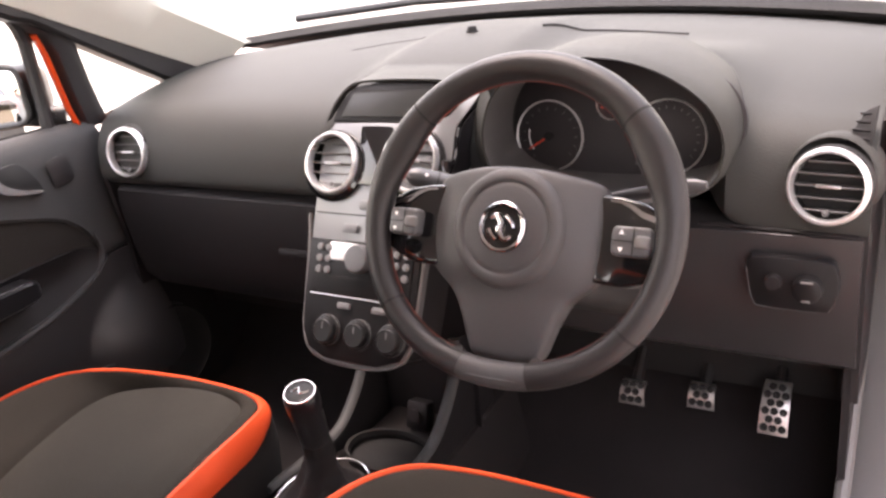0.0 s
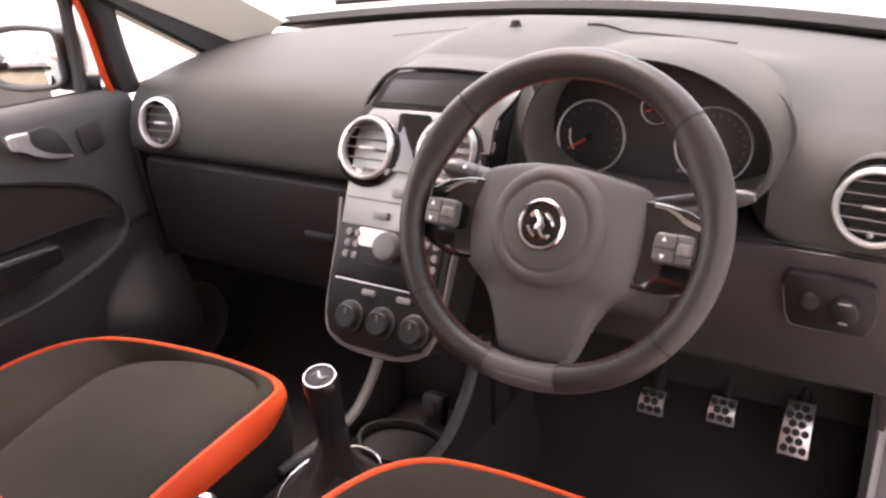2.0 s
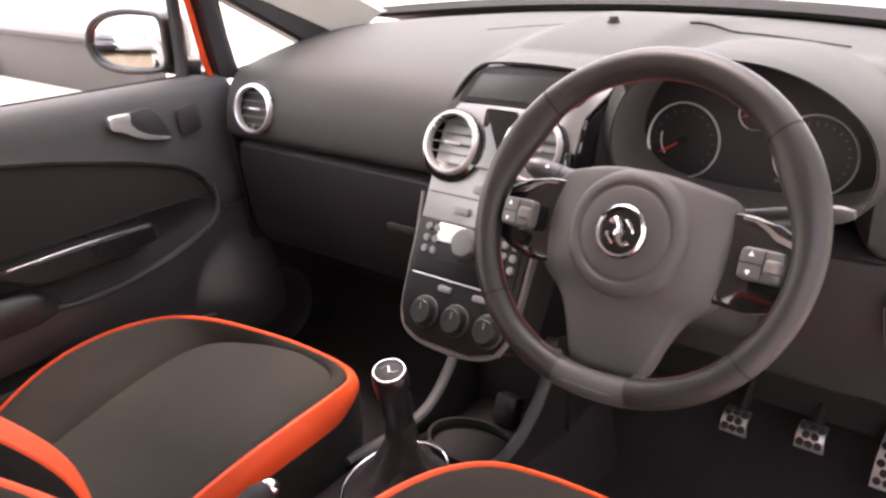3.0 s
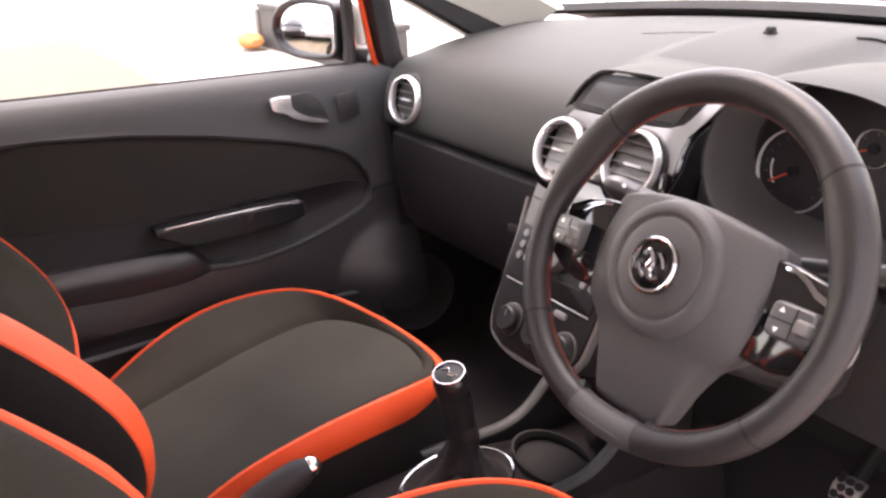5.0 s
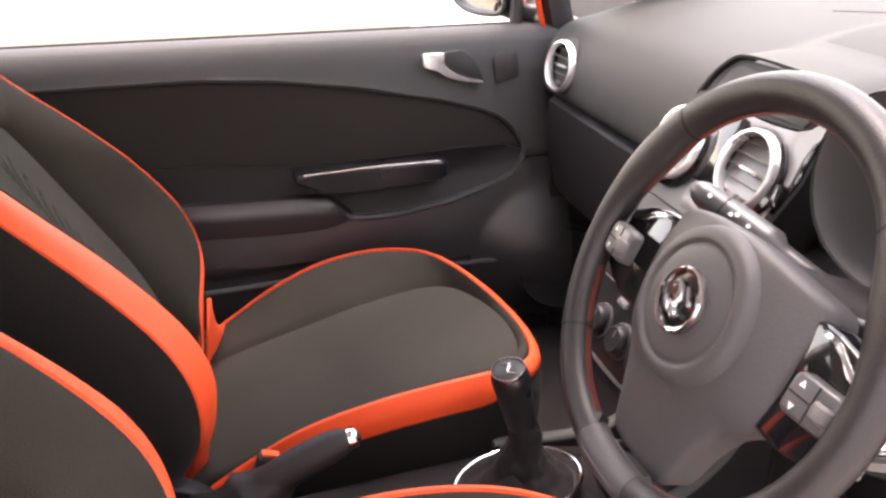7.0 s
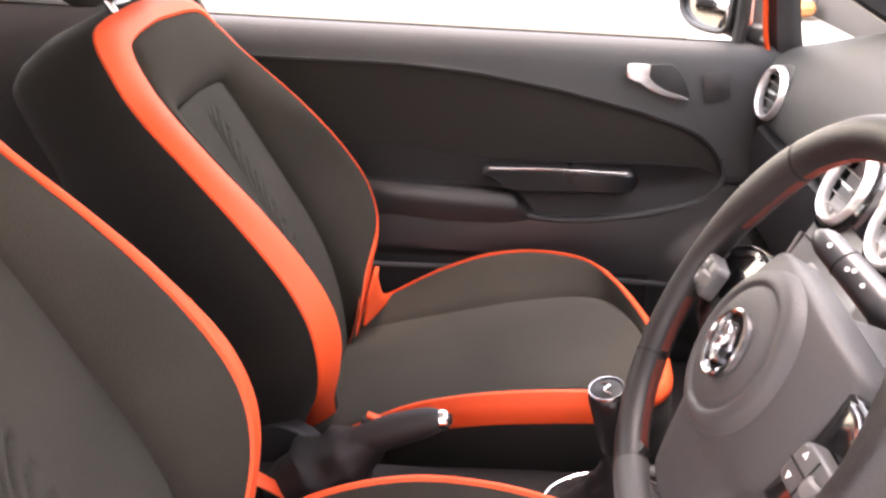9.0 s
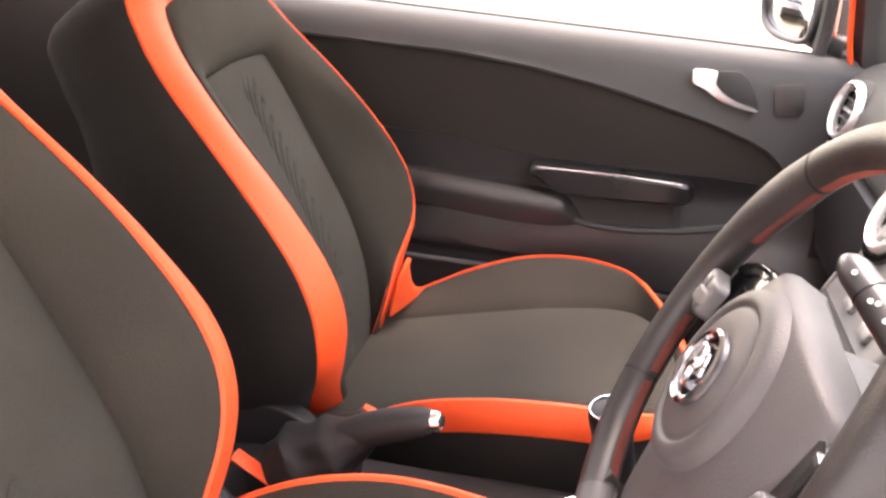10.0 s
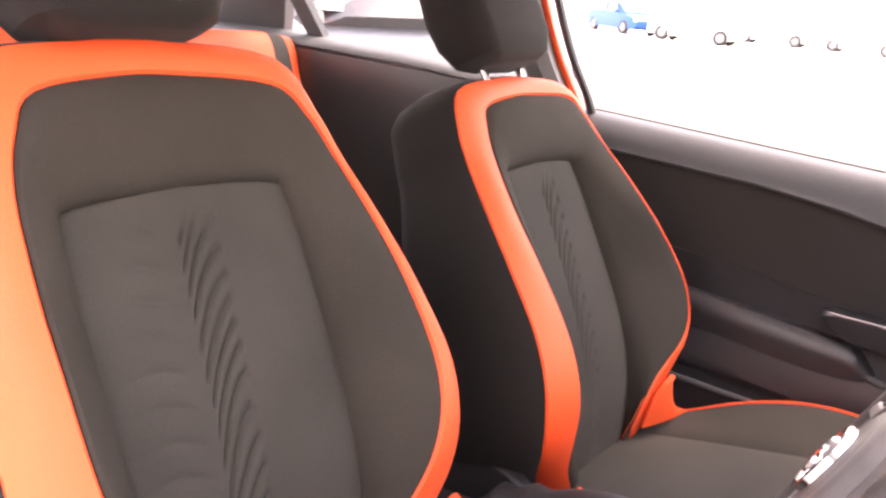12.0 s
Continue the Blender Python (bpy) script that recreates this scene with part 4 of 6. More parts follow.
    m = WHEEL @ pose(0, 0, -0.0032)
    part("boss", lathe([(0.064, -0.012), (0.061, -0.0046), (0.057, -0.0022), (0.0535, -0.0011), (0.051, -0.0009), (0.0494, -0.0016), (0.0484, -0.0032), (0.0470, -0.0033), (0.0454, -0.0020), (0.043, -0.0010), (0.03, 0.0002), (0, 0.0006)], m, 64), PAD, w, "round raised boss", sharp=70)
    e = part("emblem", lathe([(0.0265, 0.001), (0.0262, 0.0055), (0.0245, 0.0068), (0.0222, 0.0058), (0.0215, 0.003)], m, 48), EMBLEM, w, "plain chrome ring emblem")
    part("emblem_disc", lathe([(0.0222, 0.002), (0.0222, 0.0032), (0, 0.0036)], m, 36), GLOSS, e)
    sw = [(-0.013, 0.008, 0.0046), (-0.006, 0.011, 0.0052), (0.0, 0.004, 0.0054), (-0.002, -0.004, 0.0056), (0.004, -0.012, 0.0052), (0.011, -0.009, 0.0046)]
    part("emblem_wave", tube([m @ Vector(p) for p in cr(sw, 20)], [0.0022 + 0.0018 * math.sin(math.pi * k / 19) for k in range(20)], 8), EMBLEM, e, "abstract chrome wave")
    part("emblem_wave", tube([m @ Vector(p) for p in cr([(0.004, 0.012, 0.0046), (0.010, 0.006, 0.0052), (0.013, 0.0, 0.0046)], 10)], 0.0022, 8), EMBLEM, e, "abstract chrome wave")
    part("emblem_wave", tube([m @ Vector(p) for p in cr([(-0.014, -0.003, 0.0046), (-0.010, -0.009, 0.0052), (-0.005, -0.013, 0.0046)], 10)], 0.0022, 8), EMBLEM, e, "abstract chrome wave")
    # side spokes with switches
    for q in (-1, 1):
        def mirror(pts):
            pts = [(q * x, y) for x, y in pts]
            return pts if q > 0 else pts[::-1]

        sp = part("spoke", slab(mirror([(0.088, 0.044), (0.110, 0.043), (0.135, 0.038), (0.158, 0.026), (0.160, -0.030), (0.142, -0.040), (0.118, -0.047), (0.088, -0.046)][::-1]), 0.024, WHEEL @ pose(0, 0, -0.058), 0.005, 3), GLOSS, w, "gloss black spoke")
        part("spoke_trim", slab(mirror([(0.100, 0.0400), (0.112, 0.0395), (0.124, 0.0350), (0.134, 0.0290), (0.154, 0.0225), (0.155, 0.0165), (0.133, 0.0230), (0.122, 0.0310), (0.111, 0.0360), (0.100, 0.0370)][::-1]), 0.0025, WHEEL @ pose(0, 0, -0.0345), 0.0008), EMBLEM, sp, "narrow kinked silver strip")
        bm = WHEEL @ pose(q * 0.128, -0.002, -0.033 if q > 0 else -0.026, 0, q * 6, 0)
        b = part("switch_block", slab(rounded(0.040, 0.030, 0.006), 0.013, bm, 0.004, 3), SWITCH, sp, "silver-grey switch block")
        part("key_joint", box((0.0012, 0.027, 0.001), bm @ pose(0.002, 0, 0.0130), 0.0), RUBBER, b)
        part("key_joint", box((0.020, 0.0012, 0.001), bm @ pose(-0.009, 0, 0.0130), 0.0), RUBBER, b)
        part("roller", lathe([(0.0060, -0.0065), (0.0085, -0.0045), (0.0090, 0.0), (0.0085, 0.0045), (0.0060, 0.0065)], bm @ pose(0.011, 0.0, 0.010, 0, 90, 90), 18), GREYTRIM, b, "ribbed grey roller")
        for yy in (-0.0085, 0.0085):
            part("arrow_mark", slab([(-0.0025, -0.002), (0.0025, -0.002), (0.0, 0.0028)], 0.0006, bm @ pose(-0.010, yy, 0.0128, 0, 0, 0 if yy > 0 else 180), 0.0001, 1), PALE, b)
    # plate over the rim below the pad
    rows = []
    for y, z, hw in cr([(-0.1390, -0.0310, 0.0370), (-0.1430, -0.0250, 0.0370), (-0.1480, -0.0165, 0.0368), (-0.1520, -0.0108, 0.0368), (-0.1555, -0.0092, 0.0368)], 15):
        rows.append([WHEEL @ Vector((hw * a, y - 0.0012 * (1 - a * a), z - 0.003 * abs(a) ** 6)) for a in (-1, -0.97, -0.8, -0.5, 0, 0.5, 0.8, 0.97, 1)])
    part("foot_plate", sheet(rows, thick=-0.002), PAD, w, "grey plastic plate at the foot of the lower spoke")
    # leather flares where the lower spoke meets the rim
    for s in (-1, 1):
        rows = []
        for k in range(11):
            f = k / 10
            tip = Vector((0.0415 + 0.001 * (1 - f), -0.128, -0.022)).lerp(Vector((0.033, -0.141, -0.016)), f)
            foot = Vector((0.067, -0.1245, -0.022)).lerp(Vector((0.033, -0.152, -0.008)), f ** 0.8)
            mid = tip.lerp(foot, 0.5) + Vector((-0.002, -0.004, 0.001)) * (1 - f)
            row = [WHEEL @ Vector((s * q[0], q[1], q[2])) for q in cr([tip, mid, foot], 9)]
            rows.append(row)
        part("spoke_flare", sheet(rows, thick=0.012), LEATHER, w, "leather flare of the lower spoke")
    return w


steering_wheel()


def column():
    c = thing("steering_column", (0.33, 0.15, 0.85), "grey plastic steering column cowl with stalks and ignition lock", "steering column")
    rows = []
    for d, ww, hh in ((0.055, 0.050, 0.046), (0.07, 0.062, 0.056), (0.12, 0.068, 0.062), (0.2, 0.068, 0.066), (0.28, 0.066, 0.07)):
        m = WHEEL @ pose(0, -0.012, -d)
        rows.append([m @ Vector((x, y, 0)) for x, y in rounded(2 * ww, 2 * hh, 0.028, 6)])
    part("cowl", capped(rows), COWL, c, "grey plastic cowl")
    line = [Vector(p) for p in cr([(-0.040, 0.036, -0.186), (-0.090, 0.044, -0.160), (-0.136, 0.0515, -0.137), (-0.165, 0.0565, -0.120), (-0.190, 0.061, -0.104)], 25)]
    st = part("indicator_stalk", tube([WHEEL @ p for p in line], [0.010 if k < 8 else 0.0162 - 0.003 * (k - 8) / 13 if k < 22 else (0.0118, 0.0095, 0.005)[k - 22] for k in range(25)], 18), STALK, c, "grey control stalk")
    part("stalk_joint", tube([WHEEL @ line[16], WHEEL @ line[16].lerp(line[17], 0.3)], 0.0148, 18), RUBBER, st, "dark joint of the turning end")
    for k, e in ((11, -0.4), (13, 0.3), (14, -0.6), (19, 0.0)):
        q = line[k] + Vector((0.52, 0.30, 0.80)) * 0.0150 + Vector((-0.3, 0.9, -0.2)) * 0.004 * e
        part("stalk_mark", lathe([(0.0022, 0), (0.0022, 0.0008), (0, 0.001)], WHEEL @ facing(q, (0.52, 0.30, 0.80), (0, 1, 0)), 8), PALE, st)
    part("wiper_stalk", tube(cr([WHEEL @ Vector(p) for p in ((0.04, 0.035, -0.085), (0.09, 0.046, -0.078), (0.14, 0.056, -0.068), (0.186, 0.062, -0.060))], 14), [0.007 + 0.003 * max(0, (k - 7) / 6) if k < 12 else (0.008, 0.004)[k - 12] for k in range(14)], 14, flat=0.8), STALK, c, "grey control stalk")
    m = facing((0.432, 0.105, 0.862), (0.72, -0.66, 0.2))
    part("lock_housing", lathe([(0.036, -0.05), (0.035, 0.0), (0.030, 0.012), (0.022, 0.015), (0.021, 0.010), (0, 0.010)], m, 32), GREYTRIM, c, "pale grey lock housing")
    part("ignition_lock", lathe([(0.017, 0.010), (0.0165, 0.016), (0.014, 0.018), (0.012, 0.015), (0, 0.015)], m, 28), CHROME, c, "chrome ignition lock")
    part("key_slot", box((0.014, 0.003, 0.002), m @ pose(0, 0, 0.0158), 0.0), RUBBER, c)
    return c


column()


def pedal(name, at, wd, ht, cols, rows_n, label):
    p = thing(name, at, label, "pedal", "pedals")
    m = facing(at, (0, -0.80, 0.60))
    rows = []
    for k in range(9):
        f = k / 8
        y = -ht / 2 + ht * f
        z = 0.010 * (1 - (2 * f - 1) ** 2)
        taper = 1 - 0.10 * f
        rows.append([m @ Vector((a * wd / 2 * taper, y, z + 0.002 * (1 - abs(a)))) for a in (-1, -0.96, -0.5, 0, 0.5, 0.96, 1)])
    part("pad", sheet(rows, thick=0.006), STEEL, p, "brushed steel pad")
    for j in range(rows_n):
        n = cols if j % 2 == 0 else cols - 1
        for i in range(n):
            y = -ht / 2 + ht * (j + 0.8) / (rows_n + 0.6)
            f = (y + ht / 2) / ht
            x = (i - (n - 1) / 2) * wd * 0.30
            part("stud", lathe([(0.0058, -0.002), (0.0056, 0.0012), (0.004, 0.0018), (0, 0.0018)], m @ pose(x, y, 0.010 * (1 - (2 * f - 1) ** 2) + 0.0017), 12), RUBBER, p)
    part("arm", tube([m @ Vector((0, 0, -0.008)), m @ Vector((0, 0.06, -0.02)), m @ Vector((0, 0.16, -0.05)), m @ Vector((0, 0.24, -0.03))], 0.009, 8), RUBBER, p, "black pedal arm")
    return p


pedal("clutch_pedal", (0.325, 0.40, 0.491), 0.040, 0.040, 3, 3, "drilled steel clutch pedal with rubber studs")
pedal("brake_pedal", (0.428, 0.42, 0.493), 0.041, 0.041, 3, 3, "drilled steel brake pedal with rubber studs")
pedal("accelerator_pedal", (0.537, 0.41, 0.501), 0.042, 0.080, 3, 6, "long drilled steel accelerator pedal with rubber studs")


# ---- seats ----
def front_seat(xc, recline, back_y, back_z, k, crest_l, edge_l, crest_r, edge_r, tops, insert, cush_l, cush_r, cush_in, dy, dz, relief, head, label):
    """crest: seam of cloth and piping; edge: seam of piping and side; each across, up and out, from the foot to the shoulder."""
    s = thing("front_seat", (xc, -0.15, 0.33), label, "car seat", "front seats")
    th = radians(recline)
    up, nr = Vector((0, -math.sin(th), math.cos(th))), Vector((0, math.cos(th), math.sin(th)))
    B = Vector((xc, back_y, back_z))
    uc, uw, vi = insert

    def P(u, t, v):
        """A point of the backrest: across, up along it, out of it."""
        bend = -0.16 * max(0, t - 0.40) ** 2 - 0.9 * max(0, 0.25 - t) ** 2
        return B + Vector((u * k, 0, 0)) + up * t + nr * (v + bend)

    n_row = 110
    crest = cr(crest_l + [(uc - 0.04, tops[0], -0.010), (uc + 0.03, tops[0], -0.010)] + crest_r[::-1], n_row)
    edge = cr(edge_l + [(uc - 0.05, tops[1], -0.026), (uc + 0.04, tops[1], -0.026)] + edge_r[::-1], n_row)
    # seam loop of the sunken centre panel
    ih = cr([(uw * 0.70, -0.06), (uw * 0.86, 0.02), (uw * 0.98, 0.12), (uw * 1.01, 0.30), (uw * 1.01, 0.42), (uw * 0.99, 0.465), (uw * 0.92, 0.483), (uw * 0.5, 0.489), (0.0, 0.490)], n_row // 2)
    ins = [(uc - u, t) for u, t in ih] + [(uc + u, t) for u, t in ih[::-1]]
    rows = []
    for (cu, ct, cv), (iu, it) in zip(crest, ins):
        row = []
        for f, g in ((0.0, -0.007), (0.03, 0.000), (0.08, 0.007), (0.2, 0.012), (0.4, 0.014), (0.6, 0.012), (0.8, 0.008), (0.93, 0.004), (1.0, -0.002)):
            u, t = iu + (cu - iu) * f, it + (ct - it) * f
            row.append(P(u, t, vi + (cv - vi) * f ** 1.25 + g))
        rows.append(row)
    part("backrest_bolster", sheet(rows), SEATDARK, s, "charcoal cloth backrest surround")
    # piping band from the crest to the side, slightly padded
    rows, shell = [], []
    for j, (c, e) in enumerate(zip(crest, edge)):
        a, b = edge[max(0, j - 1)], edge[min(n_row - 1, j + 1)]
        tx, ty = b[0] - a[0], b[1] - a[1]
        ln = math.hypot(tx, ty) or 1.0
        ox, oy = -ty / ln, tx / ln
        pad = min(1.0, math.hypot(e[0] - c[0], e[1] - c[1]) / 0.03)
        row = [P(c[0], c[1], c[2] - 0.004 * pad)]
        for f, g in ((0.05, 0.0025), (0.25, 0.006), (0.5, 0.007), (0.75, 0.005), (0.95, 0.0015), (1.0, -0.003)):
            row.append(P(c[0] + (e[0] - c[0]) * f + ox * g * 0.6 * pad, c[1] + (e[1] - c[1]) * f + oy * g * 0.6 * pad, c[2] + (e[2] - c[2]) * f + g * pad))
        rows.append(row)
        row = [P(e[0] - ox * 0.001, e[1] - oy * 0.001, e[2] - 0.001)]
        for f, o in ((0.06, 0.005), (0.2, 0.010), (0.5, 0.013), (0.8, 0.006), (0.95, -0.006), (1.0, -0.020)):
            row.append(P(e[0] + ox * o, e[1] + oy * o, e[2] + (-0.178 - e[2]) * f))
        row.append(P(uc + (e[0] - uc) * 0.55, e[1] * 0.97, -0.190))
        row.append(P(uc + (e[0] - uc) * 0.15, e[1] * 0.94, -0.194))
        shell.append(row)
    part("backrest_piping", sheet(rows), ORANGE, s, "broad orange piping")
    part("backrest_shell", sheet(shell), SEATBLACK, s, "black cloth side and back")
    # centre panel with an embossed feather: a braid of steep pleats and short ribs beside it
    def pleat(q):
        """A puffed fold: 0 on its back, falling to a groove of depth 1 on either side."""
        return -abs(2 * q - 1) ** 2.6

    rows = []
    nu, nt = 150, 230
    hw, ht = [p[0] for p in ih], [p[1] for p in ih]
    for j in range(nt + 1):
        t = -0.06 + 0.551 * j / nt
        w = float(np.interp(t, ht, hw)) + 0.002
        mid = -0.004 + 0.09 * (0.42 - t)
        fall = soft_box(t, 0.23, 0.20, 0.05)
        row = []
        for i in range(nu + 1):
            a = -1 + 2 * i / nu
            u = a * w
            q = u - mid
            braid = soft_box(q, 0.0, 0.020, 0.007) * fall
            rib = soft_box(q, 0.074, 0.004, 0.034 + 0.04 * max(0, 0.42 - t)) * fall
            hgt = relief[0] * 0.0066 * braid * pleat(((t + 1.6 * q + 24 * q * q) / 0.029 + 0.22 * math.sin(17 * t) + 0.12 * math.sin(41 * t + 90 * q)) % 1.0)
            hgt += relief[1] * 0.0055 * rib * pleat(((t - 0.45 * u + 2.6 * q * q) / 0.033 + 0.2 * math.sin(9 * t) + 0.15 * math.sin(60 * q)) % 1.0)
            row.append(P(uc + u, t, vi + 0.005 * (1 - a ** 8) + hgt - 0.004))
        rows.append(row)
    part("backrest_panel", sheet(rows), SEATGREY, s, "grey cloth centre panel with embossed feather pattern")
    # cushion: crest outline across, along y, height
    C = Vector((xc, dy, dz))
    cc = cr(cush_l + cush_r[::-1], 90)
    il, ir = cush_in
    ci = cr([(il, -0.47), (il, -0.36), (il, -0.2), (il, -0.08), (il + 0.01, -0.02), (il + 0.04, 0.02), (-0.04, 0.045), (0.04, 0.060), (ir - 0.05, 0.062), (ir - 0.01, 0.045), (ir, 0.01), (ir, -0.08), (ir, -0.2), (ir, -0.36), (ir, -0.47)], 90)

    def zc(y):
        return float(np.interp(y, [-0.47, -0.40, -0.3, -0.15, 0.0, 0.05, 0.08], [0.455, 0.476, 0.503, 0.540, 0.566, 0.573, 0.575]))

    rows = []
    for (cu, cy, cz), (iu, iy) in zip(cc, ci):
        z0 = zc(iy)
        row = []
        for f, g in ((0.0, -0.004), (0.05, 0.001), (0.2, 0.006), (0.5, 0.008), (0.8, 0.006), (0.95, 0.002), (1.0, -0.002)):
            row.append(C + Vector((iu + (cu - iu) * f, iy + (cy - iy) * f, z0 + (cz - z0) * f ** 1.3 + g)))
        rows.append(row)
    part("cushion_bolster", sheet(rows), SEATDARK, s, "charcoal cloth cushion surround")
    rows = []
    for (a, y0), (b, y1) in zip(ci[:45], ci[:44:-1]):
        rows.append([C + Vector((a - 0.002 + (b - a + 0.004) * i / 24, y0 + (y1 - y0) * i / 24, zc(y0 + (y1 - y0) * i / 24) + 0.006 * (1 - (-1 + i / 12) ** 6) - 0.002)) for i in range(25)])
    part("cushion_panel", sheet(rows), SEATGREY, s, "grey cloth seat panel")
    band, skirt = [], []
    for j, (cu, cy, cz) in enumerate(cc):
        a, b = cc[max(0, j - 1)], cc[min(len(cc) - 1, j + 1)]
        tx, ty = b[0] - a[0], b[1] - a[1]
        ln = math.hypot(tx, ty) or 1.0
        ox, oy = -ty / ln, tx / ln
        front = soft_box(cy, 0.10, 0.05, 0.09)
        hgt = (0.044 if cu * xc < 0 else 0.040) - 0.022 * front - 0.03 * soft_box(cy, -0.5, 0.08, 0.12)
        slim = 1.0 if cu * xc < 0 or front > 0.5 else 0.55
        band.append([C + Vector((cu + ox * o * slim, cy + oy * o * slim, cz + d)) for o, d in ((0.0, -0.003), (0.002, 0.002), (0.007, 0.0015), (0.015, -hgt * 0.3), (0.017, -hgt * 0.7), (0.014, -hgt))])
        skirt.append([C + Vector((cu + ox * o * slim, cy + oy * o * slim, z)) for o, z in ((0.0135, cz - hgt + 0.002), (0.017, cz - hgt - 0.01), (0.019, cz - hgt - 0.04), (0.012, 0.43 + 0.02 * front), (-0.01, 0.385))])
    part("cushion_piping", sheet(band), ORANGE, s, "orange piping round the cushion")
    part("cushion_skirt", sheet(skirt), SEATBLACK, s, "black cloth cushion side")
    part("seat_base", box((0.40, 0.46, 0.09), pose(xc, -0.18 + dy, 0.375), 0.02), RUBBER, s, "black seat base")
    for a in (-0.17, 0.17):
        part("seat_rail", box((0.045, 0.52, 0.03), pose(xc + a, -0.16 + dy, 0.335), 0.006), STEEL, s, "steel seat rail")
    for a in (-1, 1):
        part("recliner_cover", slab(cr([(a * -0.11, -0.06), (a * 0.10, -0.06), (a * 0.085, -0.02), (a * 0.045, 0.030), (a * 0.0, 0.052), (a * -0.06, 0.050), (a * -0.11, 0.02), (a * -0.11, -0.06)], 36)[:-1], 0.026, facing((xc + a * 0.222, back_y - 0.105, back_z - (0.024 if a * xc < 0 else 0.05)), (a, 0, 0)), 0.010, 4), LOWER, s, "black plastic hinge cover")
    # piping gusset where the outer back edge runs into the cushion
    o = -1 if xc < 0 else 1
    rim = cr([(0.184, -0.037, 0.062), (0.178, -0.036, 0.048), (0.192, -0.030, 0.004), (0.238, -0.018, -0.018)], 12)
    inner = cr([(0.172, -0.037, 0.066), (0.140, -0.038, 0.056), (0.118, -0.043, 0.030), (0.112, -0.050, -0.018)], 12)
    rows = [[Vector((xc + o * (a[0] + (b[0] - a[0]) * f), back_y + a[1] + (b[1] - a[1]) * f + 0.004 * math.sin(math.pi * f), back_z + a[2] + (b[2] - a[2]) * f)) for f in (0, 0.1, 0.3, 0.5, 0.7, 0.9, 1)] for a, b in zip(rim, inner)]
    part("piping_gusset", sheet(rows, thick=0.004), ORANGE, s, "orange gusset between back and cushion")
    # headrest
    rows = []
    for f, wx, d in ((0.0, 0.075, 0.030), (0.06, 0.105, 0.045), (0.25, 0.124, 0.056), (0.5, 0.128, 0.058), (0.75, 0.120, 0.052), (0.93, 0.10, 0.040), (1.0, 0.07, 0.022)):
        rows.append([P(head[0] + x * head[1], 0.655 + 0.185 * f, y - 0.02) for x, y in rounded(2 * wx, 2 * d, min(wx, d) * 0.75, 7)])
    part("headrest", capped(rows), SEATBLACK, s, "black cloth headrest")
    for a in (-0.055, 0.055):
        part("headrest_post", tube([P(head[0] + a, 0.58, -0.03), P(head[0] + a, 0.68, -0.03)], 0.006, 12), CHROME, s, "chrome headrest post")
        part("post_guide", lathe([(0.013, 0), (0.012, 0.012), (0, 0.012)], facing(P(head[0] + a, 0.617, -0.03), up), 16), RUBBER, s)
    return s


PASSENGER = dict(
    crest_l=[(-0.085, -0.07, -0.040), (-0.088, -0.02, -0.030), (-0.104, 0.035, -0.002), (-0.148, 0.085, 0.018), (-0.214, 0.135, 0.048), (-0.231, 0.19, 0.058), (-0.226, 0.26, 0.059), (-0.214, 0.34, 0.050), (-0.209, 0.42, 0.029), (-0.203, 0.50, 0.005), (-0.191, 0.555, -0.005), (-0.158, 0.590, -0.006)],
    edge_l=[(-0.110, -0.07, -0.060), (-0.150, -0.02, -0.030), (-0.185, 0.035, -0.005), (-0.208, 0.085, 0.019), (-0.230, 0.135, 0.042), (-0.238, 0.19, 0.053), (-0.232, 0.26, 0.055), (-0.220, 0.34, 0.046), (-0.215, 0.42, 0.025), (-0.209, 0.50, 0.001), (-0.199, 0.560, -0.010), (-0.168, 0.622, -0.022)],
    crest_r=[(0.087, -0.07, -0.029), (0.114, -0.02, -0.010), (0.165, 0.035, 0.008), (0.199, 0.085, 0.038), (0.213, 0.135, 0.062), (0.216, 0.19, 0.070), (0.208, 0.26, 0.063), (0.199, 0.34, 0.048), (0.174, 0.42, 0.020), (0.134, 0.50, -0.010), (0.112, 0.555, -0.018), (0.092, 0.588, -0.014)],
    edge_r=[(0.101, -0.07, -0.078), (0.137, -0.02, -0.060), (0.200, 0.035, -0.030), (0.253, 0.085, 0.014), (0.277, 0.135, 0.040), (0.279, 0.19, 0.052), (0.268, 0.26, 0.049), (0.255, 0.34, 0.034), (0.229, 0.42, 0.008), (0.190, 0.50, -0.024), (0.174, 0.560, -0.030), (0.140, 0.622, -0.028)],
    tops=(0.600, 0.638), insert=(-0.018, 0.120, -0.030),
    cush_l=[(-0.205, -0.47, 0.450), (-0.222, -0.42, 0.472), (-0.236, -0.36, 0.502), (-0.248, -0.28, 0.543), (-0.256, -0.19, 0.575), (-0.244, -0.10, 0.592), (-0.195, -0.02, 0.602), (-0.120, 0.020, 0.603), (-0.050, 0.048, 0.594), (0.020, 0.068, 0.584)],
    cush_r=[(0.165, -0.47, 0.440), (0.170, -0.42, 0.462), (0.174, -0.36, 0.498), (0.190, -0.28, 0.548), (0.210, -0.19, 0.584), (0.220, -0.10, 0.602), (0.212, -0.02, 0.601), (0.188, 0.035, 0.589), (0.145, 0.066, 0.580), (0.085, 0.075, 0.578)],
    cush_in=(-0.140, 0.150), dy=0.0, dz=0.0, relief=(0.7, 0.0), head=(-0.012, 0.95))
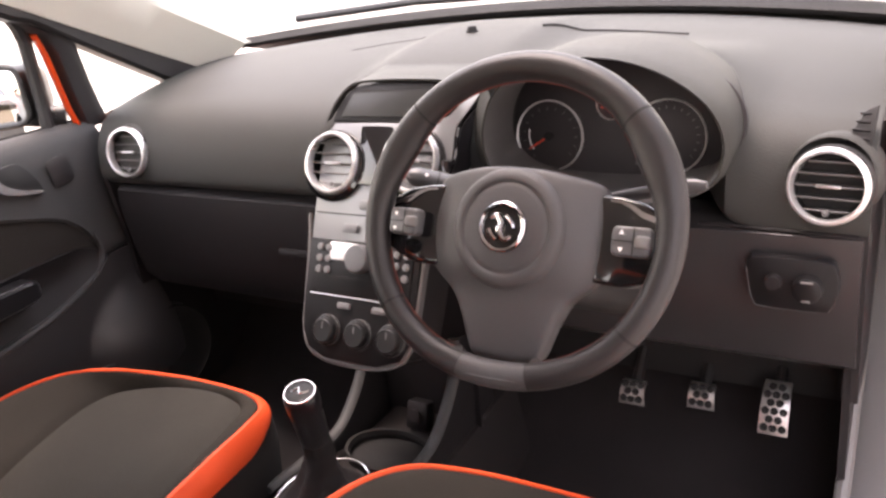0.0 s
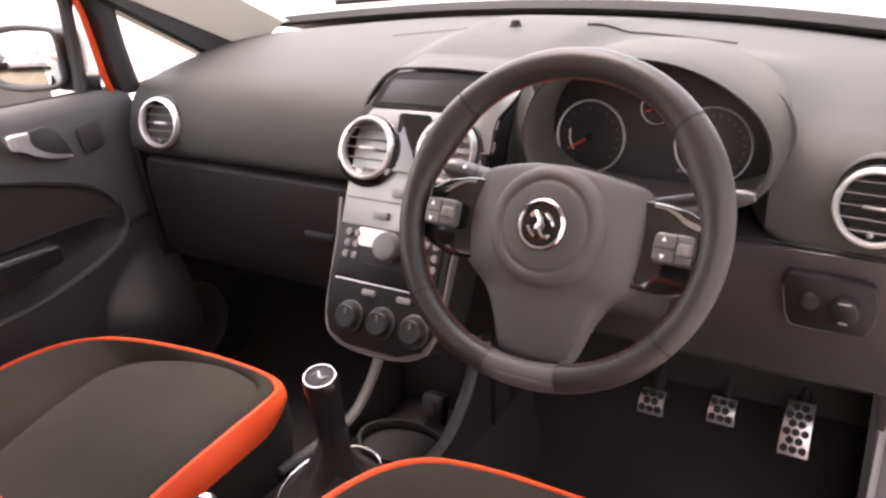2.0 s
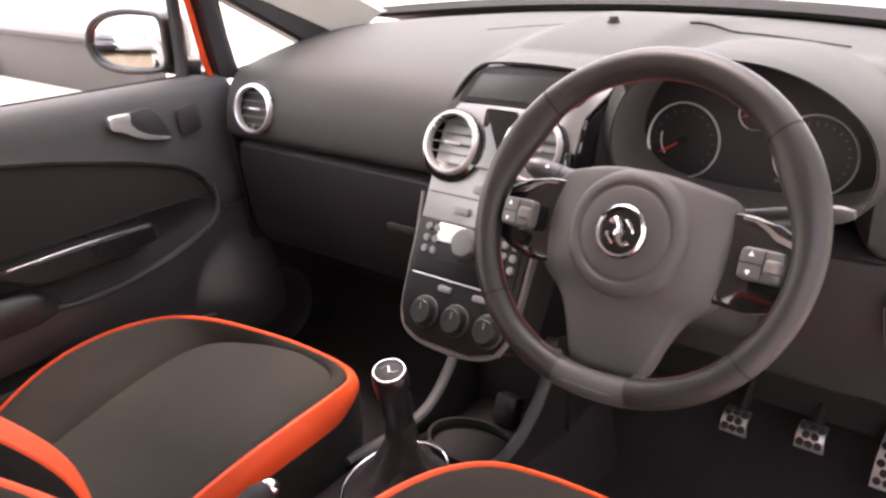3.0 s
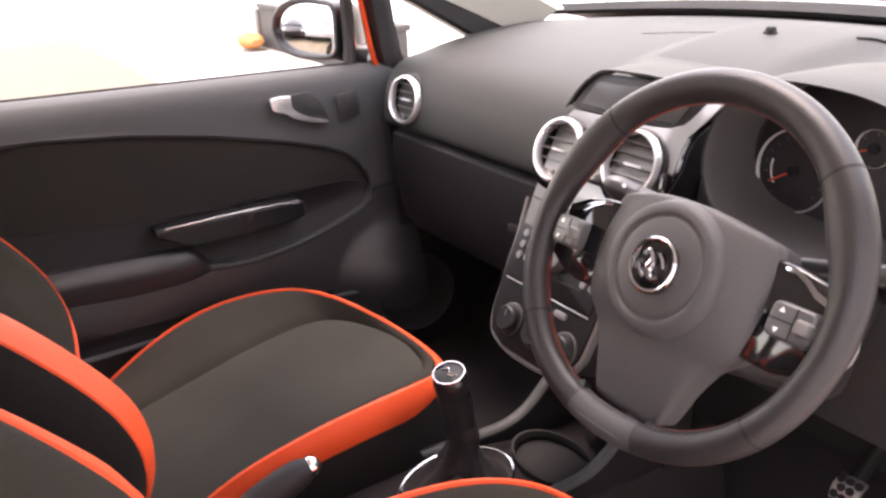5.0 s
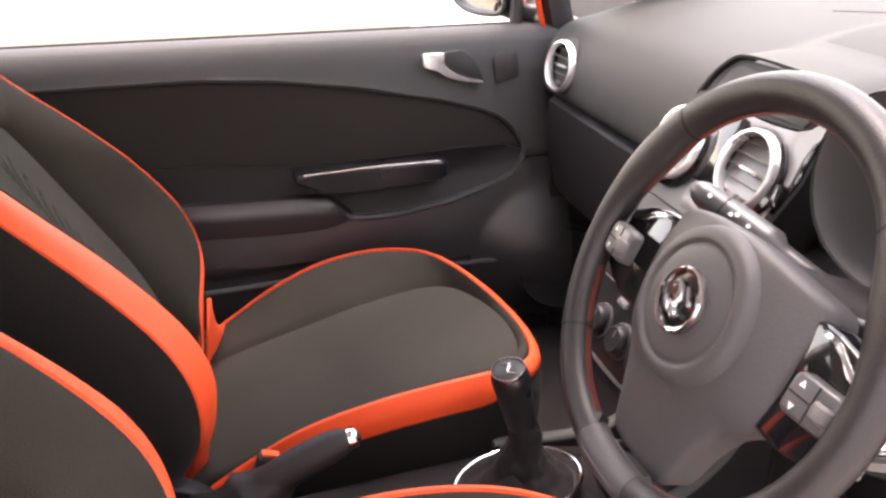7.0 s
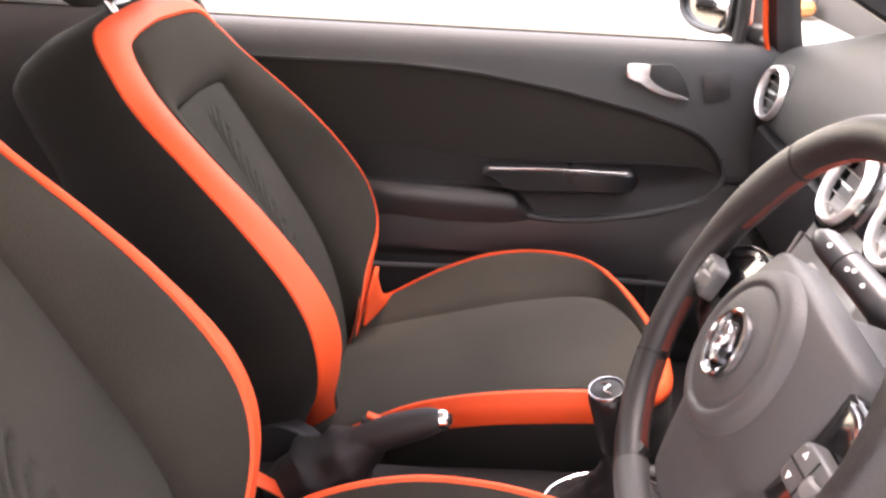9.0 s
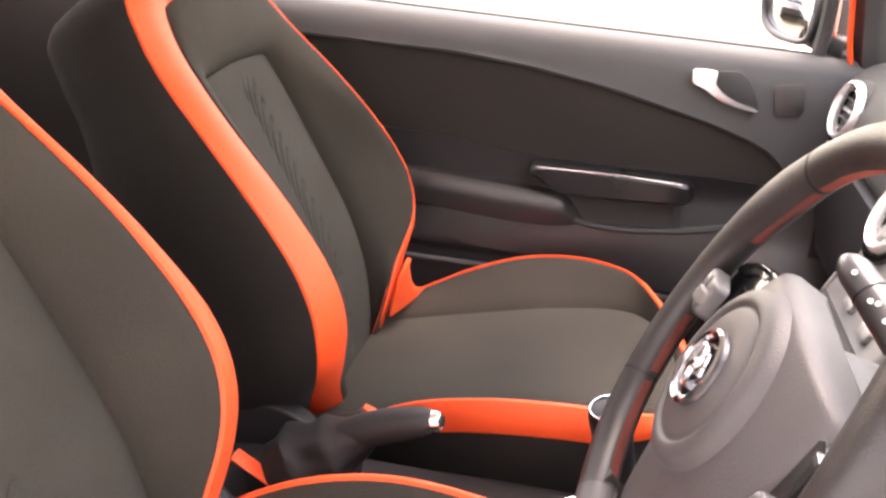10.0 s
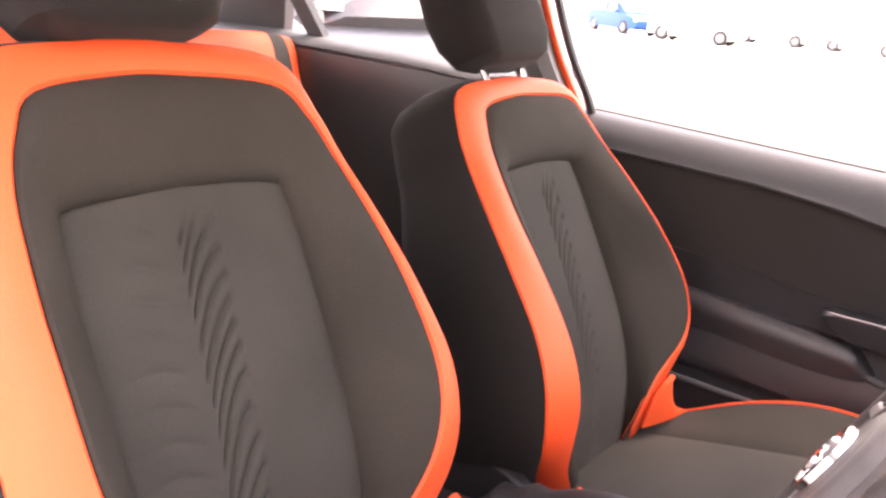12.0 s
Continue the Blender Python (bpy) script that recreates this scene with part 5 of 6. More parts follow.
DRIVER = dict(
    crest_l=[(-0.090, -0.07, -0.035), (-0.098, -0.02, -0.010), (-0.112, 0.035, 0.015), (-0.138, 0.085, 0.036), (-0.178, 0.135, 0.055), (-0.205, 0.19, 0.060), (-0.222, 0.26, 0.051), (-0.226, 0.34, 0.036), (-0.224, 0.42, 0.015), (-0.216, 0.50, -0.006), (-0.198, 0.555, -0.009), (-0.158, 0.595, -0.006)],
    edge_l=[(-0.125, -0.07, -0.052), (-0.155, -0.02, -0.030), (-0.198, 0.035, -0.006), (-0.232, 0.085, 0.020), (-0.248, 0.135, 0.036), (-0.253, 0.19, 0.044), (-0.249, 0.26, 0.046), (-0.240, 0.34, 0.038), (-0.234, 0.42, 0.018), (-0.230, 0.50, -0.008), (-0.224, 0.560, -0.022), (-0.190, 0.636, -0.026)],
    crest_r=[(0.095, -0.07, -0.035), (0.105, -0.02, -0.005), (0.135, 0.035, 0.026), (0.168, 0.085, 0.052), (0.187, 0.135, 0.070), (0.195, 0.19, 0.076), (0.201, 0.26, 0.072), (0.196, 0.34, 0.057), (0.188, 0.42, 0.038), (0.174, 0.50, 0.020), (0.152, 0.555, 0.008), (0.120, 0.595, -0.002)],
    edge_r=[(0.125, -0.07, -0.055), (0.155, -0.02, -0.040), (0.198, 0.035, -0.010), (0.232, 0.085, 0.022), (0.252, 0.135, 0.040), (0.259, 0.19, 0.046), (0.258, 0.26, 0.042), (0.250, 0.34, 0.028), (0.238, 0.42, 0.010), (0.222, 0.50, -0.010), (0.205, 0.560, -0.020), (0.170, 0.636, -0.026)],
    tops=(0.611, 0.655), insert=(0.004, 0.132, -0.010),
    cush_l=[(-0.185, -0.47, 0.475), (-0.194, -0.42, 0.512), (-0.202, -0.36, 0.562), (-0.207, -0.28, 0.606), (-0.208, -0.19, 0.630), (-0.204, -0.10, 0.630), (-0.192, -0.02, 0.618), (-0.168, 0.04, 0.600), (-0.128, 0.072, 0.584), (-0.060, 0.088, 0.575)],
    cush_r=[(0.185, -0.47, 0.462), (0.194, -0.42, 0.492), (0.202, -0.36, 0.535), (0.206, -0.28, 0.572), (0.206, -0.19, 0.592), (0.201, -0.10, 0.600), (0.188, -0.02, 0.600), (0.166, 0.04, 0.590), (0.136, 0.070, 0.581), (0.060, 0.086, 0.575)],
    cush_in=(-0.112, 0.112), dy=-0.06, dz=0.004, relief=(1.0, 0.8), head=(0.0, 1.0))
front_seat(-0.310, 29, -0.352, 0.515, 0.93, label="passenger sports seat in grey cloth with orange piping", **PASSENGER)
front_seat(0.350, 28, -0.385, 0.542, 1.005, label="driver's sports seat in grey cloth with orange piping", **DRIVER)


def belt_buckle(at):
    b = thing("seat_belt_buckle", at, "black seat belt buckle on a short stalk", "seat belt")
    m = Matrix.Translation(at)
    part("stalk", tube([m @ Vector((0, -0.02, -0.06)), m @ Vector((0, 0.0, -0.02)), m @ Vector((0, 0.01, 0.02))], 0.007, 8), RUBBER, b)
    part("buckle", box((0.018, 0.030, 0.05), m @ pose(0, 0.016, 0.035, -20, 0, 0), 0.005), LOWER, b)
    part("release_button", box((0.012, 0.022, 0.004), m @ pose(0, 0.026, 0.062, -20, 0, 0), 0.001, 1), ORANGE, b, "red release button")
    return b


belt_buckle((-0.045, -0.345, 0.515))


def pull_strap():
    p = thing("pull_strap", (0.045, -0.43, 0.50), "short flat orange pull strap beside the handbrake", "strap")
    rows = [[(x + a * 0.011, y + 0.008, z + 0.002 * (1 - abs(a))) for a in (-1, -0.5, 0, 0.5, 1)] for x, y, z in cr([(0.050, -0.468, 0.552), (0.050, -0.45, 0.541), (0.048, -0.43, 0.526), (0.046, -0.415, 0.512), (0.045, -0.405, 0.49)], 12)]
    part("webbing", sheet(rows, thick=0.002), ORANGE, p)


pull_strap()


def rear_bench():
    b = thing("rear_bench", (CX, -1.2, 0.34), "grey cloth rear bench seat with orange piping", "car seat")
    rows = []
    for y, z in cr([(-0.98, 0.36), (-0.97, 0.50), (-1.0, 0.56), (-1.2, 0.555), (-1.42, 0.53)], 16):
        rows.append([(CX + s * 0.62, y, z - 0.03 * abs(s) ** 6) for s in np.linspace(-1, 1, 17)])
    part("cushion", sheet(rows, thick=0.03), SEATBLACK, b)
    def back(u, f):
        """A point on the rear backrest: across from -1 to 1, and up from 0 to 1."""
        y, z = back_line[round(f * (len(back_line) - 1))]
        return (CX + u * (0.672 - 0.045 * f ** 6), y - 0.02 * abs(u) ** 8, z - 0.012 * abs(u) ** 8)

    back_line = cr([(-1.36, 0.50), (-1.39, 0.6), (-1.46, 0.8), (-1.52, 0.97), (-1.545, 1.030), (-1.58, 1.043), (-1.68, 1.01)], 41)
    part("backrest", sheet([[back(u, f / 40) for u in np.linspace(-0.955, 0.955, 21)] for f in range(0, 41)], thick=0.03), SEATGREY, b, "grey cloth rear backrest")
    part("backrest_top", sheet([[(x, y + 0.004, z + 0.003) for x, y, z in (back(u, f / 40) for u in np.linspace(-0.86, 0.86, 21))] for f in range(21, 41)], thick=0.006), ORANGE, b, "orange band along the top")
    for q in (-1, 1):
        part("backrest_piping", sheet([[back(q * u, f / 40) for u in (0.953, 0.965, 0.98, 0.995, 1.0)] for f in range(0, 41)], thick=0.03), ORANGE, b, "orange piping at the outer edge")
    for x in (-0.3, 0.3):
        rr = []
        for f, wx, d in ((0.0, 0.08, 0.03), (0.2, 0.12, 0.045), (0.7, 0.115, 0.04), (1.0, 0.08, 0.02)):
            rr.append([(CX + x + a, -1.66 + c, 1.02 + 0.13 * f) for a, c in rounded(2 * wx, 2 * d, d * 0.8, 6)])
        part("headrest", capped(rr), SEATBLACK, b)
    return b


rear_bench()


# ---- passenger door ----
def belt_z(y):
    return 0.940 + 0.036 * (0.26 - y)


def passenger_door():
    d = thing("passenger_door", (-0.72, -0.25, 0.32), "closed passenger door with dark trim and silver pull handle", "car door")
    ys = np.concatenate([np.linspace(-0.76, 0.12, 30), np.linspace(0.135, 0.325, 34)])
    c1y = [-0.80, -0.36, -0.22, -0.075, 0.08, 0.162, 0.195, 0.22, 0.236, 0.244, 0.252, 0.33]
    c1z = [0.915, 0.902, 0.887, 0.861, 0.822, 0.795, 0.779, 0.757, 0.732, 0.710, 0.690, 0.690]

    def c1(y):
        return float(np.interp(y, c1y, c1z))

    rows = []
    for y in ys:
        b, c = belt_z(y), c1(y)
        row = [(-0.745, y, b - 0.01), (-0.738, y, b), (-0.722, y, b - 0.001), (-0.706, y, b - 0.010), (-0.696, y, b - 0.026)]
        for f in (0.25, 0.5, 0.75, 0.93):
            row.append((-0.693 + 0.010 * f, y, b - 0.028 + (c - b + 0.028) * f))
        row += [(-0.683, y, c + 0.002), (-0.687, y, c - 0.004), (-0.70, y, c - 0.006)]
        rows.append(row)
    part("upper_trim", sheet(rows, thick=0.006), DOORTOP, d, "smooth dark grey upper door trim")
    part("window_seal", tube([(-0.744, y, belt_z(y) + 0.000) for y in ys], 0.003, 8), RUBBER, d, "black window seal")

    def c2(y):
        return float(np.interp(y, [-0.8, -0.38, -0.28, -0.17, 0.11, 0.20, 0.24, 0.252, 0.33], [0.76, 0.747, 0.734, 0.722, 0.725, 0.722, 0.705, 0.688, 0.688]))

    rows = []
    for y in ys:
        a, b = c1(y) - 0.003, min(c2(y), c1(y) - 0.012)
        rows.append([(-0.699 + 0.004 * math.sin(math.pi * f) + 0.006 * f * f, y, a + (b - a) * f) for f in np.linspace(0, 1, 9)])
    part("fabric_panel", sheet(rows, thick=0.006), INSERT, d, "brown-black fabric door panel")

    def lip(y):
        return float(np.interp(y, [-0.8, -0.38, -0.2, -0.107, -0.027, 0.057, 0.142, 0.195, 0.225, 0.245, 0.252, 0.33], [0.62, 0.612, 0.606, 0.612, 0.612, 0.620, 0.632, 0.646, 0.662, 0.680, 0.686, 0.686]))

    rows = []
    for y in ys:
        a, b = min(c2(y), c1(y) - 0.012), lip(y) - 0.004
        deep = 0.012 * soft_box(y, 0.04, 0.13, 0.06)
        rows.append([(-0.688 - deep * math.sin(math.pi * min(1, f * 1.3) * 0.8) + 0.018 * f ** 3, y, a + (b - a) * f) for f in np.linspace(0, 1, 9)])
    # shadow inside the pocket is put into the colour by the darker plastic
    part("pocket_recess", sheet(rows, thick=0.006), LOWER, d)
    lipline = [(y, z) for y, z in zip([-0.13, -0.107, -0.027, 0.057, 0.142, 0.195, 0.227, 0.242, 0.245, 0.238], [0.632, 0.616, 0.611, 0.620, 0.636, 0.650, 0.668, 0.690, 0.712, 0.738])]
    part("pocket_lip", tube([(-0.664 - 0.014 * max(0, (y - 0.10) / 0.14), y, z) for y, z in cr(lipline, 40)], [0.007 if k < 26 else 0.007 - 0.004 * (k - 26) / 13 for k in range(40)], 8), DOORTOP, d, "raised grey pocket lip")
    # armrest
    rows = []
    for y, zt, zb, xo in cr([(-0.76, 0.69, 0.63, -0.664), (-0.45, 0.678, 0.615, -0.655), (-0.28, 0.670, 0.602, -0.650), (-0.18, 0.664, 0.600, -0.649), (-0.145, 0.658, 0.602, -0.650), (-0.13, 0.646, 0.604, -0.653), (-0.105, 0.620, 0.606, -0.660)], 30):
        rows.append([(-0.692, y, zt + 0.006), (xo - 0.012, y, zt + 0.003), (xo - 0.002, y, zt - 0.008), (xo, y, (zt + zb) / 2), (xo - 0.006, y, zb + 0.004), (xo - 0.02, y, zb), (-0.692, y, zb - 0.006)])
    part("armrest", capped(rows), DOORLOW, d, "dark padded armrest")
    # pull handle; a silver strip stands in for the highlight on its gloss top
    rows = []
    for y, zt, hgt, xo in cr([(-0.205, 0.719, 0.016, -0.640), (-0.19, 0.722, 0.024, -0.632), (-0.15, 0.723, 0.044, -0.629), (-0.10, 0.724, 0.048, -0.628), (0.0, 0.722, 0.044, -0.628), (0.055, 0.719, 0.040, -0.631), (0.073, 0.716, 0.034, -0.636), (0.082, 0.709, 0.022, -0.645)], 26):
        rows.append([(xo - 0.045, y, zt - 0.002), (xo - 0.006, y, zt), (xo, y, zt - 0.005), (xo + 0.001, y, zt - hgt + 0.006), (xo - 0.008, y, zt - hgt), (xo - 0.03, y, zt - hgt + 0.004), (xo - 0.045, y, zt - 0.014)])
    pull = part("pull_handle", capped(rows), KNOB, d, "satin black pull handle")
    part("pull_highlight", tube(cr([(-0.632, -0.192, 0.7225), (-0.629, -0.06, 0.7245), (-0.630, 0.06, 0.7205)], 12), 0.0018, 8), EMBLEM, pull, "silver strip standing for the highlight on the handle's edge")
    # flat black plate paints the shade of the hollow behind the handle
    part("handle_shade_plate", slab(cr([(-0.115, -0.018), (-0.095, 0.012), (-0.05, 0.020), (0.08, 0.022), (0.112, 0.017), (0.118, 0.0), (0.110, -0.018), (-0.115, -0.018)], 40)[:-1], 0.004, facing((-0.6925, -0.03, 0.735), (1, 0, 0.02)), 0.0015), BLACKPANEL, d, "flat black plate for the shade in the well behind the pull handle")
    # release handle in its recess
    hm = facing((-0.6835, 0.108, 0.884), (1, 0, 0.02))
    rec = part("handle_recess", slab(cr([(-0.040, 0.024), (0.0, 0.027), (0.020, 0.026), (0.038, 0.010), (0.054, -0.020), (0.056, -0.036), (0.040, -0.038), (0.0, -0.026), (-0.04, -0.006), (-0.046, 0.012), (-0.040, 0.024)], 36)[:-1], 0.0045, hm, 0.002), VENTBLACK, d, "black handle recess")
    part("release_handle", slab(cr([(-0.060, 0.022), (-0.057, 0.026), (-0.040, 0.027), (-0.022, 0.026), (-0.019, 0.022), (-0.020, 0.010), (-0.017, 0.002), (-0.004, -0.010), (0.022, -0.0235), (0.052, -0.0315), (0.053, -0.037), (0.020, -0.0315), (-0.012, -0.021), (-0.034, -0.006), (-0.052, 0.000), (-0.059, 0.006), (-0.060, 0.022)], 44)[:-1], 0.010, hm, 0.003, 4), HANDLE, rec, "bright silver release handle")
    part("tweeter_grille", slab(rounded(0.046, 0.052, 0.008), 0.0012, facing((-0.684, 0.212, 0.872), (1, 0, 0.03)) @ pose(0, 0, 0, 0, 0, 8), 0.0004), DOORLOW, d, "small dark speaker grille")
    # lower trim, bulging over the speaker
    rows = []
    for y in ys:
        z0 = lip(y) + 0.004
        row = []
        for f in np.linspace(0, 1, 30):
            z = z0 + (0.33 - z0) * f
            x = -0.672 + 0.012 * math.sin(math.pi * min(1, f * 1.2))
            q = math.hypot((y - 0.30) / 0.17, (z - 0.47) / 0.17)
            x += 0.050 * max(0, 1 - q * q) ** 1.3
            slot = soft_box(y, -0.32, 0.22, 0.03) * soft_box(z, 0.505, 0.025, 0.012)
            row.append((x - 0.014 * slot, y, z))
        rows.append(row)
    part("lower_trim", sheet(rows, thick=0.006), DOORLOW, d, "dark grained lower door trim")
    part("map_pocket", sheet([[(-0.650, y, 0.50), (-0.642, y, 0.51), (-0.640, y, 0.46), (-0.655, y, 0.36)] for y in np.linspace(-0.62, 0.12, 14)], thick=0.006), LOWER, d, "black map pocket")
    part("pocket_edge", tube([(-0.642, y, 0.512 - 0.06 * max(0, (y + 0.2))) for y in np.linspace(-0.62, 0.2, 14)], 0.006, 8), DOORTOP, d)
    sp = facing((-0.616, 0.305, 0.462), (0.99, -0.10, 0.06))
    part("speaker", lathe([(0.092, -0.03), (0.090, 0.000), (0.086, 0.004), (0.081, 0.001), (0.05, 0.002), (0, 0.003)], sp, 44), VENTBLACK, d, "round black speaker grille")
    # outer skin and glass
    rows = [[(-0.80 - 0.02 * math.sin(math.pi * (z - 0.25) / 0.7), y, z) for z in np.linspace(0.25, 0.915, 8)] for y in (-0.76, -0.3, 0.1, 0.34)]
    part("outer_skin", sheet(rows, thick=0.006), PAINT, d, "orange painted outer skin")
    part("outer_seal", sheet([[(-0.752, y, belt_z(y) - 0.012), (-0.80, y, belt_z(y) - 0.030)] for y in (-0.76, 0.0, 0.34)], thick=0.006), BLACKTRIM, d)
    g = part("side_glass", sheet([[(-0.748, 0.30, 0.93), (-0.70, 0.22, 1.16)], [(-0.748, 0.0, 0.93), (-0.645, 0.0, 1.29)], [(-0.748, -0.4, 0.93), (-0.63, -0.4, 1.36)], [(-0.748, -0.75, 0.93), (-0.63, -0.85, 1.36)]]), GLASS, d, "clear door window")
    g.visible_shadow = False
    # mirror
    m = thing("door_mirror", (-0.80, 0.27, 0.93), "black and orange door mirror on the passenger side", "mirror")
    mm = facing((-0.848, 0.212, 1.003), (0.34, -0.94, 0.05))
    ol = cr([(-0.093, -0.002), (-0.083, 0.028), (-0.052, 0.050), (-0.005, 0.060), (0.05, 0.058), (0.084, 0.048), (0.091, 0.0), (0.086, -0.044), (0.03, -0.055), (-0.035, -0.052), (-0.075, -0.034), (-0.093, -0.002)], 44)[:-1]
    rows = [[mm @ Vector((x * f, y * f, z)) for x, y in ol] for f, z in ((0.93, -0.004), (0.96, 0.006), (1.02, 0.004), (1.03, -0.02), (0.98, -0.06), (0.8, -0.10), (0.4, -0.12))]
    part("housing", capped(rows), BLACKTRIM, m, "black mirror housing")
    part("mirror_glass", slab([(x * 0.93, y * 0.93) for x, y in ol], 0.004, mm @ pose(0, 0, 0.000), 0.001), MIRROR, m, "silvered mirror glass")
    part("mirror_rim", tube([mm @ Vector((x * 0.985, y * 0.985, 0.006)) for x, y in ol], 0.006, 8, closed=True), BLACKTRIM, m, "black rim")
    part("mirror_arm", tube([(-0.80, 0.235, 0.965), (-0.77, 0.27, 0.955), (-0.745, 0.30, 0.95)], [0.018, 0.020, 0.024], 12), BLACKTRIM, m, "black mount")
    return d


passenger_door()


def kick_panel():
    k = thing("kick_panel", (-0.63, 0.45, 0.32), "dark plastic footwell side panel", "trim panel")
    rows = []
    for y in np.linspace(0.29, 0.75, 9):
        rows.append([(-0.655 + 0.02 * (y - 0.29), y, z) for z in (0.90, 0.84, 0.7, 0.55, 0.42, 0.31)])
    part("panel", sheet(rows, thick=0.01), LOWER, k)
    part("seal", tube(cr([(-0.66, 0.325, 0.92), (-0.66, 0.33, 0.75), (-0.66, 0.35, 0.55), (-0.66, 0.33, 0.40), (-0.66, 0.25, 0.34)], 16), 0.012, 8), RUBBER, k)
    part("sill_step", box((0.07, 1.25, 0.05), pose(-0.685, -0.28, 0.335), 0.012), LOWER, k)


kick_panel()


# ---- forecourt ----
def parked_car(name, m, paint, label, tall=0.0):
    c = thing(name, m.translation, label, "car", "parked cars")

    def sec(x, zb, zt, w):
        return [m @ Vector((x, s * w, z)) for s, z in ((-1, zb), (-1.02, (zb + zt) / 2), (-0.96, zt), (0, zt + 0.03), (0.96, zt), (1.02, (zb + zt) / 2), (1, zb))]

    rows = [sec(-2.0, 0.40, 0.70, 0.66), sec(-1.9, 0.25, 0.86, 0.80), sec(-1.2, 0.22, 0.92, 0.85), sec(0.6, 0.22, 0.94, 0.85), sec(1.2, 0.22, 0.90, 0.84), sec(1.8, 0.25, 0.78, 0.78), sec(2.0, 0.38, 0.62, 0.62)]
    part("body", capped(rows), paint, c)

    def cab(x, z, w):
        return [m @ Vector((x, s * w, zz)) for s, zz in ((-1, 0.90), (-0.86, z - 0.05), (-0.7, z), (0, z + 0.03), (0.7, z), (0.86, z - 0.05), (1, 0.90))]

    part("roof", capped([cab(-1.75, 0.97, 0.78), cab(-1.3, 1.42 + tall, 0.78), cab(-0.5, 1.48 + tall, 0.79), cab(0.25, 1.45 + tall, 0.78), cab(1.15, 0.97, 0.76)]), paint, c)
    for s in (-1, 1):
        for x0, x1 in ((-1.35, -0.45), (-0.38, 0.62)):
            part("window", sheet([[m @ Vector((x0, s * 0.80, 0.95)), m @ Vector((x0 + 0.12, s * 0.705, 1.36 + tall))], [m @ Vector((x1, s * 0.80, 0.95)), m @ Vector((x1 - 0.28 * (x1 > 0), s * 0.705, 1.36 + tall))]], thick=0.01), CARGLASS, c)
        part("mirror", box((0.12, 0.16, 0.10), m @ pose(0.65, s * 0.93, 0.98), 0.03), paint, c)
        part("headlight", box((0.16, 0.30, 0.14), m @ pose(1.86, s * 0.56, 0.66, 0, 0, s * -18), 0.04), WHITELCD, c)
        part("tail_light", box((0.10, 0.22, 0.26), m @ pose(-1.93, s * 0.60, 0.72, 0, 0, s * 14), 0.03), REDPRINT, c)
        for x in (-1.27, 1.25):
            q = m @ pose(x, s * 0.76, 0.31, 90, 0, 0)
            wl = part("wheel", lathe([(0.2, -0.10), (0.29, -0.10), (0.31, -0.07), (0.31, 0.07), (0.29, 0.10), (0.2, 0.10)], q, 28), TYRE, c, "black tyre")
            part("rim", lathe([(0.205, -0.09), (0.19, -0.105), (0.06, -0.09), (0, -0.095), (0, 0.095), (0.06, 0.09), (0.19, 0.105), (0.205, 0.09)], q, 24), GREYBTN, wl, "grey wheel rim")
    part("windscreen", sheet([[m @ Vector((1.10, s * 0.70, 1.0)), m @ Vector((0.36, s * 0.66, 1.42 + tall))] for s in (-1, 1)], thick=0.01), CARGLASS, c)
    part("rear_window", sheet([[m @ Vector((-1.74, s * 0.68, 1.02)), m @ Vector((-1.36, s * 0.64, 1.38 + tall))] for s in (-1, 1)], thick=0.01), CARGLASS, c)
    part("plate", box((0.012, 0.5, 0.11), m @ pose(-1.99, 0, 0.55), 0.002, 1), WHITELCD, c)
    return c


